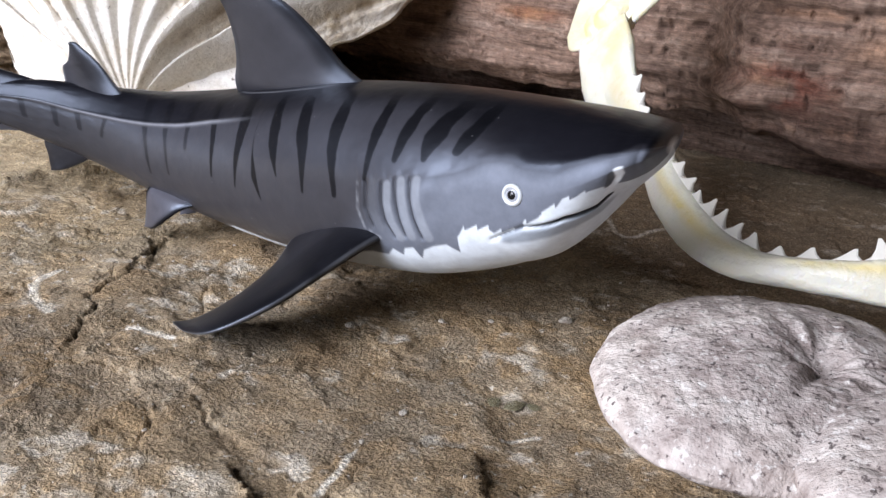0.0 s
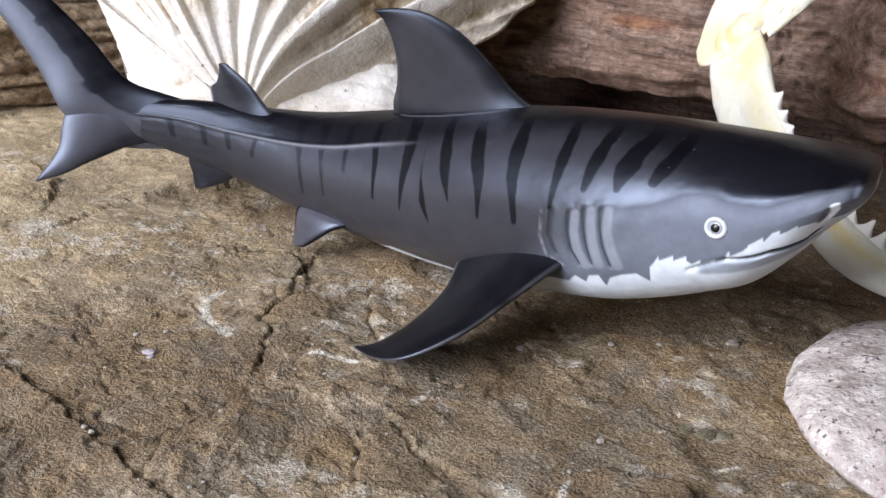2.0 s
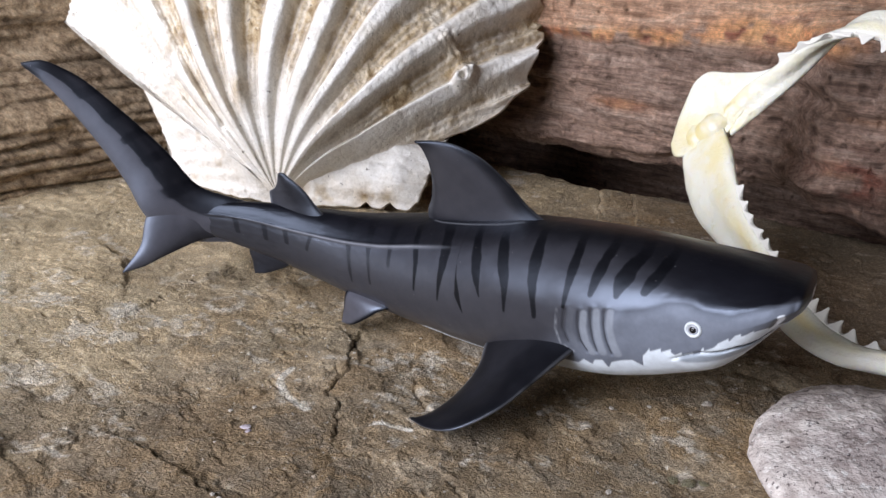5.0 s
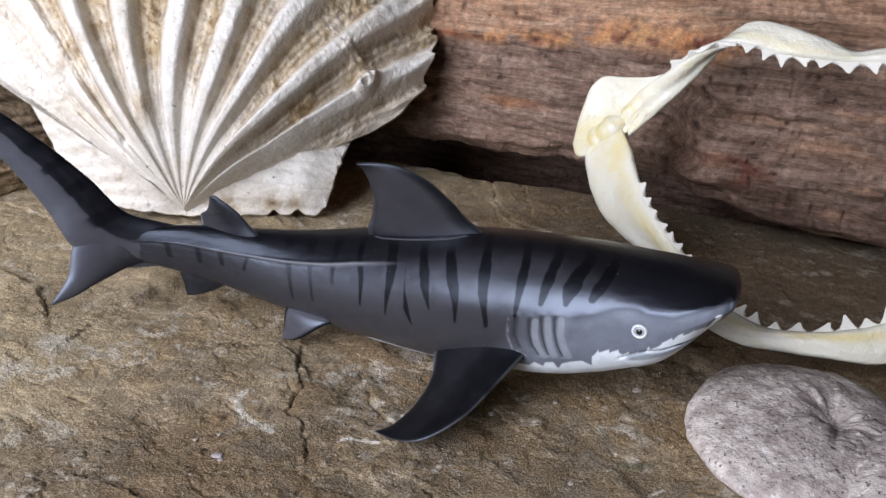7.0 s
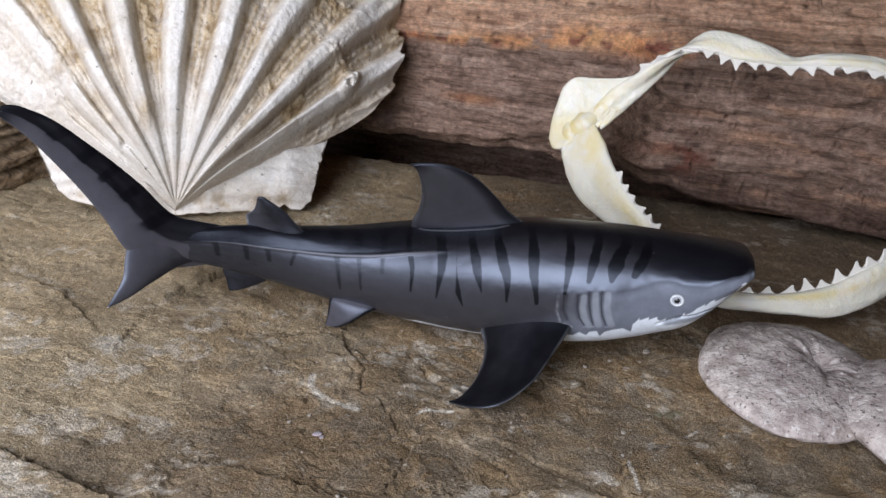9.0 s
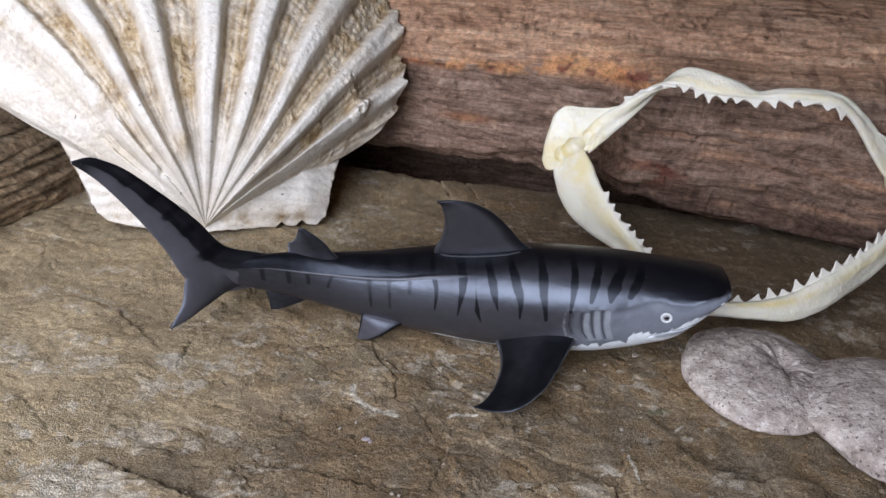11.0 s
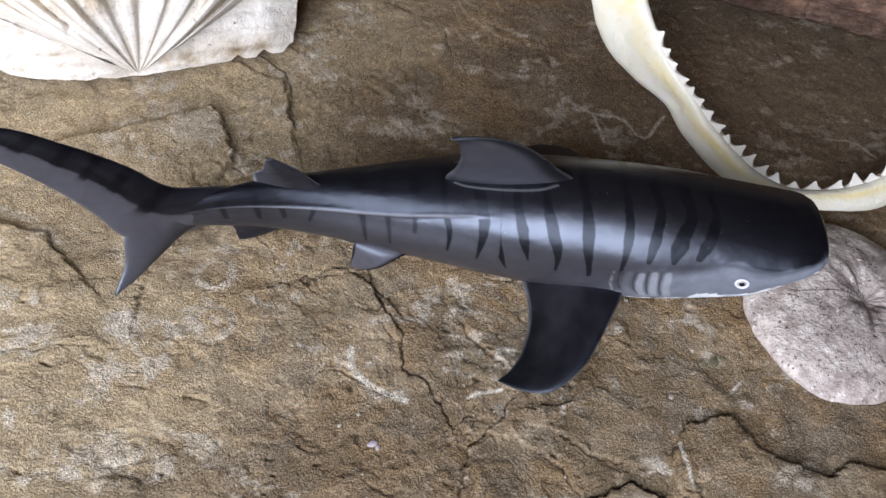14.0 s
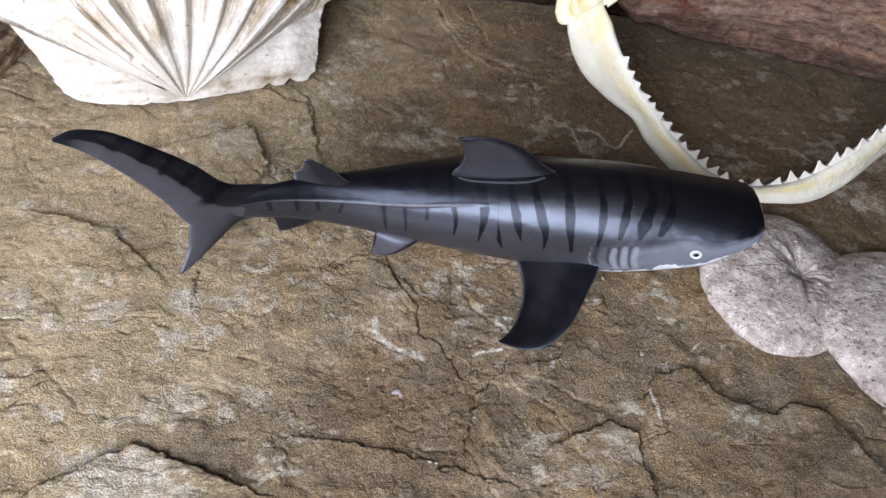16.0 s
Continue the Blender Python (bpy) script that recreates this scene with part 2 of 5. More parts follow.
def wood_material(name, turn, dark, mid, light, red=0.0):
    n = Nodes(name, 0.82, 0.2)
    g1 = n.noise(24, 9, 0.72, n.mapped((1, 15, 15), turn), 0.1)
    g2 = n.noise(70, 10, 0.8, n.mapped((1, 26, 26), turn), 0.05)
    blot = n.noise(26, 6, 0.68, distortion=0.8)
    grit = n.noise(420, 5, 0.8)
    m = n.split(n.attr("paint"))
    c = n.ramp(g1, [(0.36, dark), (0.5, mid), (0.65, light)])
    c = n.mix(c, n.ramp(blot, [(0.3, (0.62, 0.6, 0.6)), (0.7, (1.3, 1.28, 1.25))]), 0.7, "MULTIPLY")
    if red:
        c = n.mix(c, n.ramp(g2, [(0.3, (0.15, 0.04, 0.028)), (0.65, (0.38, 0.11, 0.065))]), n.math("MULTIPLY", m[0], red))
        c = n.mix(c, n.ramp(blot, [(0.35, (0.62, 0.20, 0.085)), (0.58, (0.88, 0.48, 0.22))]), n.math("MULTIPLY", m[1], 0.85))
        c = n.mix(c, n.ramp(g1, [(0.34, (0.44, 0.24, 0.145)), (0.5, (0.68, 0.41, 0.26)), (0.66, (0.86, 0.60, 0.41))]), n.math("MULTIPLY", m[2], 0.9))
    c = n.mix(c, n.ramp(g2, [(0.36, (0.42, 0.39, 0.37)), (0.5, (1, 1, 1)), (0.64, (1.5, 1.46, 1.4))]), 0.55, "MULTIPLY")
    c = n.mix(c, n.ramp(grit, [(0.36, (0.5, 0.48, 0.46)), (0.5, (1, 1, 1)), (0.64, (1.55, 1.5, 1.42))]), 0.6, "MULTIPLY")
    split_lines = n.ramp(n.noise(22, 7, 0.65, n.mapped((1, 17, 17), turn), 0.15), [(0.485, (1, 1, 1)), (0.5, (0.2, 0.17, 0.15)), (0.515, (1, 1, 1))])
    c = n.mix(c, split_lines, 0.3, "MULTIPLY")
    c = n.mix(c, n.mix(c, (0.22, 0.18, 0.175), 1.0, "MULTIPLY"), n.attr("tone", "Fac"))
    n.base(c)
    n.bump((g1, 0.0016, 0.7), (g2, 0.0011, 0.8), (grit, 0.0009, 0.9))
    return n.mat


def pumice_material():
    n = Nodes("speckled_pinkish_stone", 0.85, 0.2)
    streak = n.noise(170, 5, 0.7)
    c = n.ramp(streak, [(0.36, (0.33, 0.28, 0.255)), (0.5, (0.52, 0.465, 0.43)), (0.63, (0.68, 0.635, 0.59))])
    c = n.mix(c, n.ramp(n.noise(45, 4, 0.6), [(0.38, (0.8, 0.76, 0.76)), (0.62, (1.15, 1.13, 1.1))]), 0.8, "MULTIPLY")
    c = n.mix(c, (0.07, 0.052, 0.052), n.ramp(n.noise(760, 3, 0.6), [(0.60, (0, 0, 0)), (0.66, (0.85, 0.85, 0.85))]))
    c = n.mix(c, (0.78, 0.75, 0.71), n.ramp(n.noise(560, 3, 0.7, n.mapped((1, 1, 1), (40, 10, 70))), [(0.58, (0, 0, 0)), (0.66, (0.7, 0.7, 0.7))]))
    n.base(c)
    n.bump((streak, 0.0005, 0.3), (n.noise(620, 3, 0.65), 0.0006, 0.9), (n.noise(1600, 3), 0.0003, 0.7))
    return n.mat


STONE = stone_material()
SHARK = shark_material()
SHELL = shell_material()
JAW = jaw_material()
TOOTH = plain_material("tooth_enamel", (0.80, 0.775, 0.70), 0.25)
EYE_WHITE = plain_material("white_gloss_paint", (0.64, 0.68, 0.70), 0.25)
EYE_GREY = plain_material("grey_gloss_paint", (0.30, 0.31, 0.34), 0.25)
EYE_BLACK = plain_material("black_gloss_paint", (0.008, 0.008, 0.009), 0.15)
LOG_WOOD = wood_material("reddish_weathered_wood", (0, 0, 5.7), (0.19, 0.126, 0.095), (0.395, 0.27, 0.208), (0.57, 0.43, 0.345), 0.8)
GREY_WOOD = wood_material("greyed_driftwood", (0, 0, -70), (0.16, 0.112, 0.07), (0.42, 0.31, 0.20), (0.62, 0.50, 0.345))
PUMICE = pumice_material()


# ---- the stone slab: one sheet, fine in the middle, coarse far out ----
def away(x, y, line, wobble=1.5):
    """Distance in mm to a broken line, and the side on which a point lies."""
    d = np.full(x.shape, 1e9)
    side = np.zeros(x.shape)
    p = np.array(line, float)
    for a, b in zip(p[:-1], p[1:]):
        ab = b - a
        t = np.clip(((x - a[0]) * ab[0] + (y - a[1]) * ab[1]) / (ab @ ab), 0, 1)
        dx, dy = x - a[0] - t * ab[0], y - a[1] - t * ab[1]
        e = np.hypot(dx, dy)
        near = e < d
        d = np.where(near, e, d)
        side = np.where(near, np.sign(ab[0] * dy - ab[1] * dx), side)
    return d, side


CRACKS = [  # line in mm, depth, half width, step up to the left of the line, reach of the step
    ([(-27, 41), (-24, 33), (-17, 21), (-17, 11), (-11, 8), (-7, 2), (-5, -3)], 1.3, 0.55, -0.4, 9),
    ([(-52, 33), (-42, 37), (-34, 41), (-26, 37), (-21, 31)], 1.2, 0.55, -0.5, 10),
    ([(-4, 29), (0, 22), (6, 17), (9, 14)], 1.3, 0.6, 0.8, 8),
    ([(12, 8), (8, -1), (0, -9), (-1, -17), (-3, -25), (3, -36)], 1.2, 0.5, 0.4, 8),
    ([(14, -7), (22, -12), (26, -19), (28, -23)], 1.0, 0.5, 0.5, 8),
    ([(23, -4), (31, -8), (37, -9)], 1.3, 0.7, 0.5, 6),
]
CRACKS += [
    ([(17, 3), (25, 5), (29, 13)], 0.9, 0.5, -0.5, 7),
    ([(28, -20), (38, -14), (46, -19), (47, -30)], 1.3, 0.7, -1.1, 12),
    ([(50, -12), (50, -4), (55, 2), (66, 5), (72, -5), (86, -11), (92, -6), (104, -9), (111, -21), (124, -40)], 1.2, 0.6, -1.2, 14),
    ([(0, 4), (-1, -7), (1, -19)], 0.7, 0.5, 0.5, 8),
    ([(-111, 80), (-90, 89), (-77, 96), (-71, 85), (-68, 74), (-72, 65)], 0.8, 0.7, -2.0, 20),
]
CRACKS += [
    ([(-68, 113), (-57, 109), (-55, 99)], 1.0, 0.6, -1.0, 12),
    ([(-7, 163), (0, 149), (10, 140), (20, 138)], 0.9, 0.6, 0.7, 10),
    ([(-23, 106), (-12, 101), (7, 95)], 0.7, 0.6, 0.7, 10),
    ([(-126, 47), (-112, 44), (-104, 36)], 0.9, 0.7, -1.2, 14),
    ([(-44, -25), (-22, -28), (-11, -31), (4, -35)], 0.4, 0.5, -0.6, 12),
    ([(-101, -36), (-91, -29), (-80, -33), (-69, -37)], 0.7, 0.7, -1.6, 14),
]
CRACKS += [
    ([(112, 68), (127, 68), (138, 62)], 0.8, 0.5, 0.5, 8),
    ([(-67, 0), (-62, -1)], 1.0, 0.6, 0.4, 5),
    ([(-135, 8), (-128, 7)], 1.0, 0.6, 0.4, 5),
    ([(-94, 8), (-90, 4)], 0.9, 0.6, 0.4, 5),
    ([(-83, 20), (-83, 30)], 0.9, 0.5, 0.4, 6),
    ([(24, 116), (26, 133)], 0.7, 0.5, 0.3, 5),
    ([(-16, 192), (-8, 171)], 0.8, 0.6, 0.5, 8),
    ([(-3, 191), (7, 164)], 0.8, 0.6, 0.5, 8),
]
CRACKS += [
    ([(-67, 120), (-60, 116), (-55, 108), (-55, 96), (-52, 87)], 0.8, 0.6, -0.8, 10),
    ([(-160, 92), (-149, 90), (-144, 88)], 0.7, 0.5, 0.4, 8), ([(-156, 91), (-151, 77), (-144, 67), (-139, 65)], 0.7, 0.5, 0.5, 8),
    ([(-118, -13), (-122, -17), (-124, -21)], 0.6, 0.6, 0.3, 6),
    ([(-12, 182), (-5, 163), (6, 146), (23, 140), (39, 140)], 0.6, 0.5, 0.5, 9),
    ([(-8, 141), (-6, 132)], 0.8, 0.6, 0.3, 5), ([(-33, 111), (-28, 108)], 0.7, 0.5, 0.3, 5),
    ([(-48, 34), (-35, 39), (-26, 40), (-22, 37), (-22, 32)], 0.9, 0.5, 0.5, 6),
    ([(29, 29), (36, 24), (44, 24)], 0.8, 0.5, 0.4, 6), ([(134, 65), (138, 58), (140, 50)], 0.9, 0.6, 0.4, 7),
]
SCRATCHES = [([(-29.5, 16), (-29, 11), (-25, 6.5), (-20, 3.6), (-15, 2)], 1.5), ([(32, 111), (38, 107), (47, 106), (53, 99), (61, 109)], 0.9), ([(38, 107), (41, 96)], 0.8), ([(0, 4), (8, 7)], 0.8),
             ([(61, 118), (68, 130)], 0.8), ([(113, 106), (121, 106), (128, 100)], 0.7), ([(66, 11), (70, 15)], 0.6), ([(51, -4), (52, -8), (53, -15)], 0.8)]
PATCHES = [  # x, y, half length, half width, turn in degrees, strength
    (-85, 17, 5, 4.5, 0, 1.0), (-107, 11, 6, 2.2, 35, 0.95), (-75, 7, 2, 6, -15, 0.8), (-81, -16, 6.5, 6, 20, 0.75), (-90, -42, 17, 10, -20, 1.0),
    (-113, -22, 4, 1.8, -40, 0.9), (-80, 87, 9, 8, 20, 0.65), (-101, 88, 4, 2, 15, 0.6), (40, -21, 4, 3, 0, 0.5), (29, -33, 8, 3.5, 10, 0.55),
    (64, 21, 3, 2.4, 0, 0.6), (108, 143, 2.4, 1.4, 0, 0.7), (98, 137, 2.0, 1.2, 20, 0.7), (95, 116, 2.2, 1.6, 0, 0.7), (101, 111, 2.0, 1.4, 0, 0.7)]
RINGS = [(-66, 35, 4.3, 0.8), (-64, 20, 4.8, 0.5), (-86, 45, 6, 0.35)]


def slab_height(x, y):
    """Height in mm of the slab, and its paint, at x, y in mm."""
    h = 1.1 * fbm(x / 60, y / 60, 0.3, 3) + 0.35 * fbm(x / 17, y / 17, 4.7, 3)
    layer = 1.5 * fbm(x / 46 + 0.35 * fbm(x / 14, y / 14, 2.2, 4), y / 44 + 0.35 * fbm(x / 14, y / 14, 19.2, 4), 8.1, 3)
    h += 0.32 * (np.floor(layer * 1.5) + smooth(0.78, 1.0, layer * 1.5 - np.floor(layer * 1.5)))
    wx, wy = x + 1.1 * fbm(x / 5, y / 5, 1.0, 4, 0.6), y + 1.1 * fbm(x / 5, y / 5, 6.0, 4, 0.6)
    pale, dirt = np.zeros(x.shape), np.zeros(x.shape)
    for line, depth, half, step, reach in CRACKS:
        p = np.array(line)
        lo, hi = p.min(0) - 3 * reach, p.max(0) + 3 * reach
        k = (x > lo[0]) & (x < hi[0]) & (y > lo[1]) & (y < hi[1])
        d, side = away(wx[k], wy[k], line)
        uneven = 0.8 + 0.7 * pnoise(x[k] / 7, y[k] / 7, 3)
        h[k] += np.exp(-(d / reach) ** 2) * step * 0.62 * side * smooth(0, 0.4, d) - 1.0 * depth * np.exp(-(d / (0.45 * half)) ** 2) * uneven
        gaps = smooth(-0.35, 0.35, pnoise(x[k] / 11, y[k] / 11, 27.0) + 0.12)
        dirt[k] = np.maximum(dirt[k], np.clip(np.exp(-(d / (0.45 * half)) ** 2) * uneven * (0.25 + 0.75 * gaps), 0, 1))
    for line, half in SCRATCHES:
        p = path_points(line, 14)
        lo, hi = p.min(0) - 6, p.max(0) + 6
        k = (x > lo[0]) & (x < hi[0]) & (y > lo[1]) & (y < hi[1])
        d, _ = away(0.88 * x[k] + 0.12 * wx[k], 0.88 * y[k] + 0.12 * wy[k], p)
        pale[k] = np.maximum(pale[k], 1.1 * np.exp(-(d / (0.6 * half)) ** 4))
    ragged = 0.55 * fbm(x / 4.5, y / 4.5, 23.0, 4, 0.65) + 0.3 * fbm(x / 1.6, y / 1.6, 29.0, 2)
    for px, py, half_l, half_w, turn, strength in PATCHES:
        k = (np.abs(x - px) < 2.2 * half_l + 2 * half_w) & (np.abs(y - py) < 2.2 * half_l + 2 * half_w)
        c, sn = math.cos(radians(turn)), math.sin(radians(turn))
        u, w = (x[k] - px) * c + (y[k] - py) * sn, -(x[k] - px) * sn + (y[k] - py) * c
        pale[k] = np.maximum(pale[k], strength * smooth(1.25, 0.65, np.hypot(u / half_l, w / half_w) - ragged[k]) * (0.75 + 0.4 * ragged[k]))
    for px, py, radius, strength in RINGS:
        k = (np.abs(x - px) < 2 * radius) & (np.abs(y - py) < 2 * radius)
        d = np.hypot(x[k] - px, y[k] - py) + 0.8 * ragged[k] - radius
        pale[k] = np.maximum(pale[k], strength * np.exp(-(d / 0.9) ** 2))
        h[k] += 0.35 * smooth(0.8, -0.8, d)
    back = np.interp(x, [-90, -34, 8, 40, 79, 108, 139, 200], [191, 191, 187, 186, 181, 178, 176, 172]) + 1.6 * fbm(x / 9, y / 40, 61.0, 3)
    drop = smooth(0, 1.6, y - back)
    pits = fbm(x / 4.2, y / 4.2, 5.5, 3)
    even = smooth(0.0, 0.45, fbm(x / 34, y / 26, 14.2, 4))
    thin = 1.3 * fbm(x / 24 + 0.3 * fbm(x / 9, y / 9, 5.2, 4), y / 24 + 0.3 * fbm(x / 9, y / 9, 15.2, 4), 18.3, 3)
    level = np.floor(thin * 2.2)
    calm = 1 - 0.65 * smooth(70, 105, y) * smooth(-70, -10, x)
    h += 0.27 * calm * (level + smooth(0.88, 1.0, thin * 2.2 - level))
    h += calm * (1 - 0.7 * even) * (0.05 * pits + 0.06 * fbm(x / 1.9, y / 1.9, 9.5, 2))
    h -= 1.0 * smooth(0.85, 1.1, fbm(x / 4.5, y / 3.0, 22.5, 2)) + 0.5 * smooth(0.8, 1.1, fbm(x / 9, y / 6, 12.5, 3))
    vein = np.abs(fbm(x / 36, y / 30, 33.3, 4))
    h -= 0.6 * calm * smooth(0.03, 0.0, vein) * smooth(-0.1, 0.4, fbm(x / 30, y / 30, 36.0, 3))
    vein = np.abs(fbm(x / 20 + 3, y / 15, 38.3, 4))
    h -= 0.35 * calm * smooth(0.04, 0.0, vein) * smooth(0.1, 0.5, fbm(x / 22, y / 22, 39.0, 3))
    pale = np.maximum(pale, 0.62 * smooth(0.30, 0.50, fbm(x / 22, y / 16, 21.3, 5, 0.65)) * smooth(-0.3, 0.3, pits))
    brown = smooth(-30, 105, x + 14 * fbm(x / 30, y / 30, 41.0, 3)) * smooth(55, 100, y + 10 * fbm(x / 25, y / 25, 43.0, 3)) * 0.95
    sand = smooth(-15, -100, x - 0.3 * y + 30 * fbm(x / 50, y / 35, 51.0, 4)) * 0.9
    brown = np.maximum(brown, smooth(0.1, 0.6, fbm(x / 40, y / 30, 31.3, 3)) * 0.8)
    # front left browned further: its shading at low views put into the colour
    brown = np.maximum(brown, 0.4 * smooth(12, -15, y + 12 * fbm(x / 28, y / 28, 71.0, 3)) * smooth(-105, -70, x) * smooth(25, -10, x))
    brown = np.maximum(brown, 0.35 * smooth(45, 95, x + 14 * fbm(x / 26, y / 26, 81.0, 3)) * smooth(18, -12, y + 10 * fbm(x / 24, y / 24, 83.0, 3)))
    h = h - drop * 120
    grey = smooth(0.2, 0.5, np.sin(level * 2.4 + 1.0) * 0.6 + 0.5 * fbm(x / 25, y / 25, 44.0, 3))
    ochre = smooth(0.1, 0.6, fbm(x / 22, y / 16, 47.0, 4)) * (1 - grey)
    zones = np.stack([np.maximum(even, 0.9 * smooth(0.5, 0.9, brown) * smooth(60, 90, y)), grey, ochre], -1)
    return h, np.stack([pale * (1 - 0.5 * brown), sand, brown * (1 - 0.7 * sand), dirt], -1), zones


def build_slab():
    def axis(lo, hi, step, near):
        mid = np.concatenate([np.arange(lo, near[0], step), np.arange(*near, 0.34), np.arange(near[1], hi + step / 2, step)])
        out, s, v = [], step, 0.0
        while v < 1150:
            s *= 1.22
            v += s
            out.append(v)
        out = np.array(out)
        return np.concatenate([lo - out[::-1], mid, hi + out])
    ax, ay = axis(-190, 175, 0.55, (-70, 60)), axis(-75, 192, 0.55, (-45, 48))
    x, y = np.meshgrid(ax, ay, indexing="ij")
    h, col, zones = slab_height(x, y)
    me = to_mesh("slab", np.stack([x, y, h], -1) * MM, grid_faces(len(ax), len(ay)))
    paint(me, col[..., :3].reshape(-1, 3))
    paint(me, np.repeat(col[..., 3:].reshape(-1, 1), 3, 1), "dirt")
    paint(me, zones.reshape(-1, 3), "zones")
    return tagged(put("ground", me, STONE), "brown sandstone slab with cracks and flaked layers", "stone slab", kind="structure")


build_slab()


# ---- the toy shark ----
BODY = [  # x, middle y, top z, bottom z, half width (mm), from snout to tail root
    (78.6, 33.2, 40.0, 37.2, 3.5), (78.0, 33.2, 40.7, 35.9, 7.6), (76.6, 33.2, 41.2, 34.0, 10.4), (74.2, 33.4, 41.5, 31.3, 12.3),
    (71.5, 33.8, 41.7, 27.5, 13.3), (65.7, 35.2, 41.7, 20.6, 14.4), (58, 37.0, 41.4, 16.0, 15.0),
    (50, 38.7, 41.0, 12.2, 15.8), (42, 40.0, 40.5, 9.4, 16.3), (27, 42.5, 39.0, 6.4, 15.9),
    (10, 45.2, 36.4, 4.2, 14.9), (0, 46.8, 34.3, 3.7, 14.0), (-10, 47.8, 32.1, 3.9, 12.5),
    (-20, 47.9, 30.1, 4.8, 10.5), (-30, 47.3, 28.6, 6.3, 8.4), (-40, 46.0, 28.0, 8.8, 6.3), (-50, 43.9, 28.0, 11.7, 4.6),
    (-60, 40.4, 28.2, 15.0, 3.1), (-68, 37.1, 27.4, 17.6, 2.0), (-74, 34.0, 26.6, 20.0, 1.2), (-80, 30.9, 25.0, 22.5, 0.2),
]


def body_at(x, a):
    """Place on the skin in mm: x along, a the angle in radians (0 the camera's flank, pi/2 the back)."""
    s = spline(BODY, x)
    yc, top, bot, half = s[..., 0], s[..., 1], s[..., 2], np.maximum(s[..., 3], 0.3)
    ca, sa = np.cos(a), np.sin(a)
    e = 0.88
    c, v = np.sign(ca) * np.abs(ca) ** e, np.sign(sa) * np.abs(sa) ** e
    zm = (top + bot) / 2 + 0.04 * (top - bot)
    z = np.where(v > 0, zm + (top - zm) * v, zm + (zm - bot) * v)
    y = yc - half * c * (1 - 0.10 * np.clip(v, 0, 1) ** 2) * (1 - 0.30 * smooth(60, 75, x) * np.clip(-v, 0, 1))
    return x, y, z, v


STRIPES = [  # down one flank: (x in mm, angle in degrees, half width in mm)
    [(-9.3, 43, 0.7), (-7.7, 18, 0.7), (-7.7, -4, 0.3)],
    [(-6.0, 95, 1.2), (-0.6, 49, 1.3), (0.3, 25, 1.1), (-0.5, -7, 0.2)],
    [(7.7, 52, 0.9), (9.1, 33, 1.2), (9.9, 19, 1.0), (11.5, 2, 0.2)],
    [(4.8, 10, 0.3), (5.6, -3, 0.7), (7, -12, 0.1)],
    [(14.4, 57, 0.9), (16.2, 33, 1.4), (17.9, 15, 0.9), (18.3, -3, 0.3)],
    [(23.3, 61, 1.0), (24.1, 39, 1.3), (24.4, 24, 1.1), (26, -2, 0.5)],
    [(32.7, 67, 0.8), (33.1, 44, 1.0), (32.7, 7, 0.4)],
    [(39.9, 72, 0.9), (39.2, 46, 1.2), (38.3, 20, 0.6)],
]
STRIPES += [
    [(46.8, 63, 1.2), (45.1, 47, 1.6), (44.1, 32, 1.5), (43.8, 22, 0.6)],
    [(52.4, 79, 0.7), (51.6, 53, 1.2), (50.2, 37, 1.2), (49.3, 28, 0.8)],
    [(-64, 85, 1.3), (-61.8, -12, 0.6)], [(-56, 85, 1.4), (-54.1, -9, 0.5)], [(-51, 85, 1.3), (-48.1, -3, 0.6)],
    [(-38, 80, 1.2), (-42, -2, 0.4)], [(-31, 80, 1.4), (-27.8, -19, 0.3)], [(-24.5, 80, 1.3), (-21.8, -13, 0.3)], [(-17, 80, 1.2), (-16, 10, 0.5)],
]
GILLS = [[(33.0, 5), (33.0, -6), (34.5, -16)], [(36.3, 5), (36.4, -3), (37.2, -12), (38.8, -21)], [(38.9, 8), (39.2, 0), (40.0, -10), (41.0, -20)], [(41.9, 9), (42.1, 0), (42.9, -10), (44.2, -21)]]
MOUTH = [(56.7, -25), (61.8, -18), (67.8, -23), (71.6, -35), (73, -33)]
BELLY = [(-80, -95), (-30, -92), (-16, -75), (-6, -50), (10.4, -53), (30, -38), (33.1, -35), (36.5, -36), (37.9, -30), (39.8, -35), (40.4, -29), (42.2, -28), (43.3, -38), (44.1, -30),
         (46.1, -27), (48.5, -26), (50.6, -33), (50.7, -21), (51.9, -15), (56.3, -16), (57.1, -20), (58.8, -19), (61.8, -20), (62.1, -14), (64.5, -14), (64.8, -8), (67, -8),
         (67.8, -5), (69.8, -8), (71.2, -8), (73.1, -14), (75, -25), (78.4, -50)]
KEEL = ((-70, -60, -50, -42, -32, -20, -10, 5), (19, 19, 19, 22, 26, 30, 36, 42))
BACK = [(-80, 22, 2), (-68, 20, 2), (-50, 21, 2), (-32, 28, 2), (-15, 35, 3), (5.6, 42, 12), (20, 54, 15), (40, 58, 14), (46, 50, 16), (52, 38, 15), (58, 26, 12), (65, 16, 8), (71, 20, 7), (75, 27, 6), (76.7, 36, 9), (78.4, 15, 16)]


def fold(A):
    """The angle on the near flank in degrees that mirrors this one."""
    d = np.degrees(A)
    return np.where(np.abs(d) > 90, np.sign(d) * 180 - d, d)


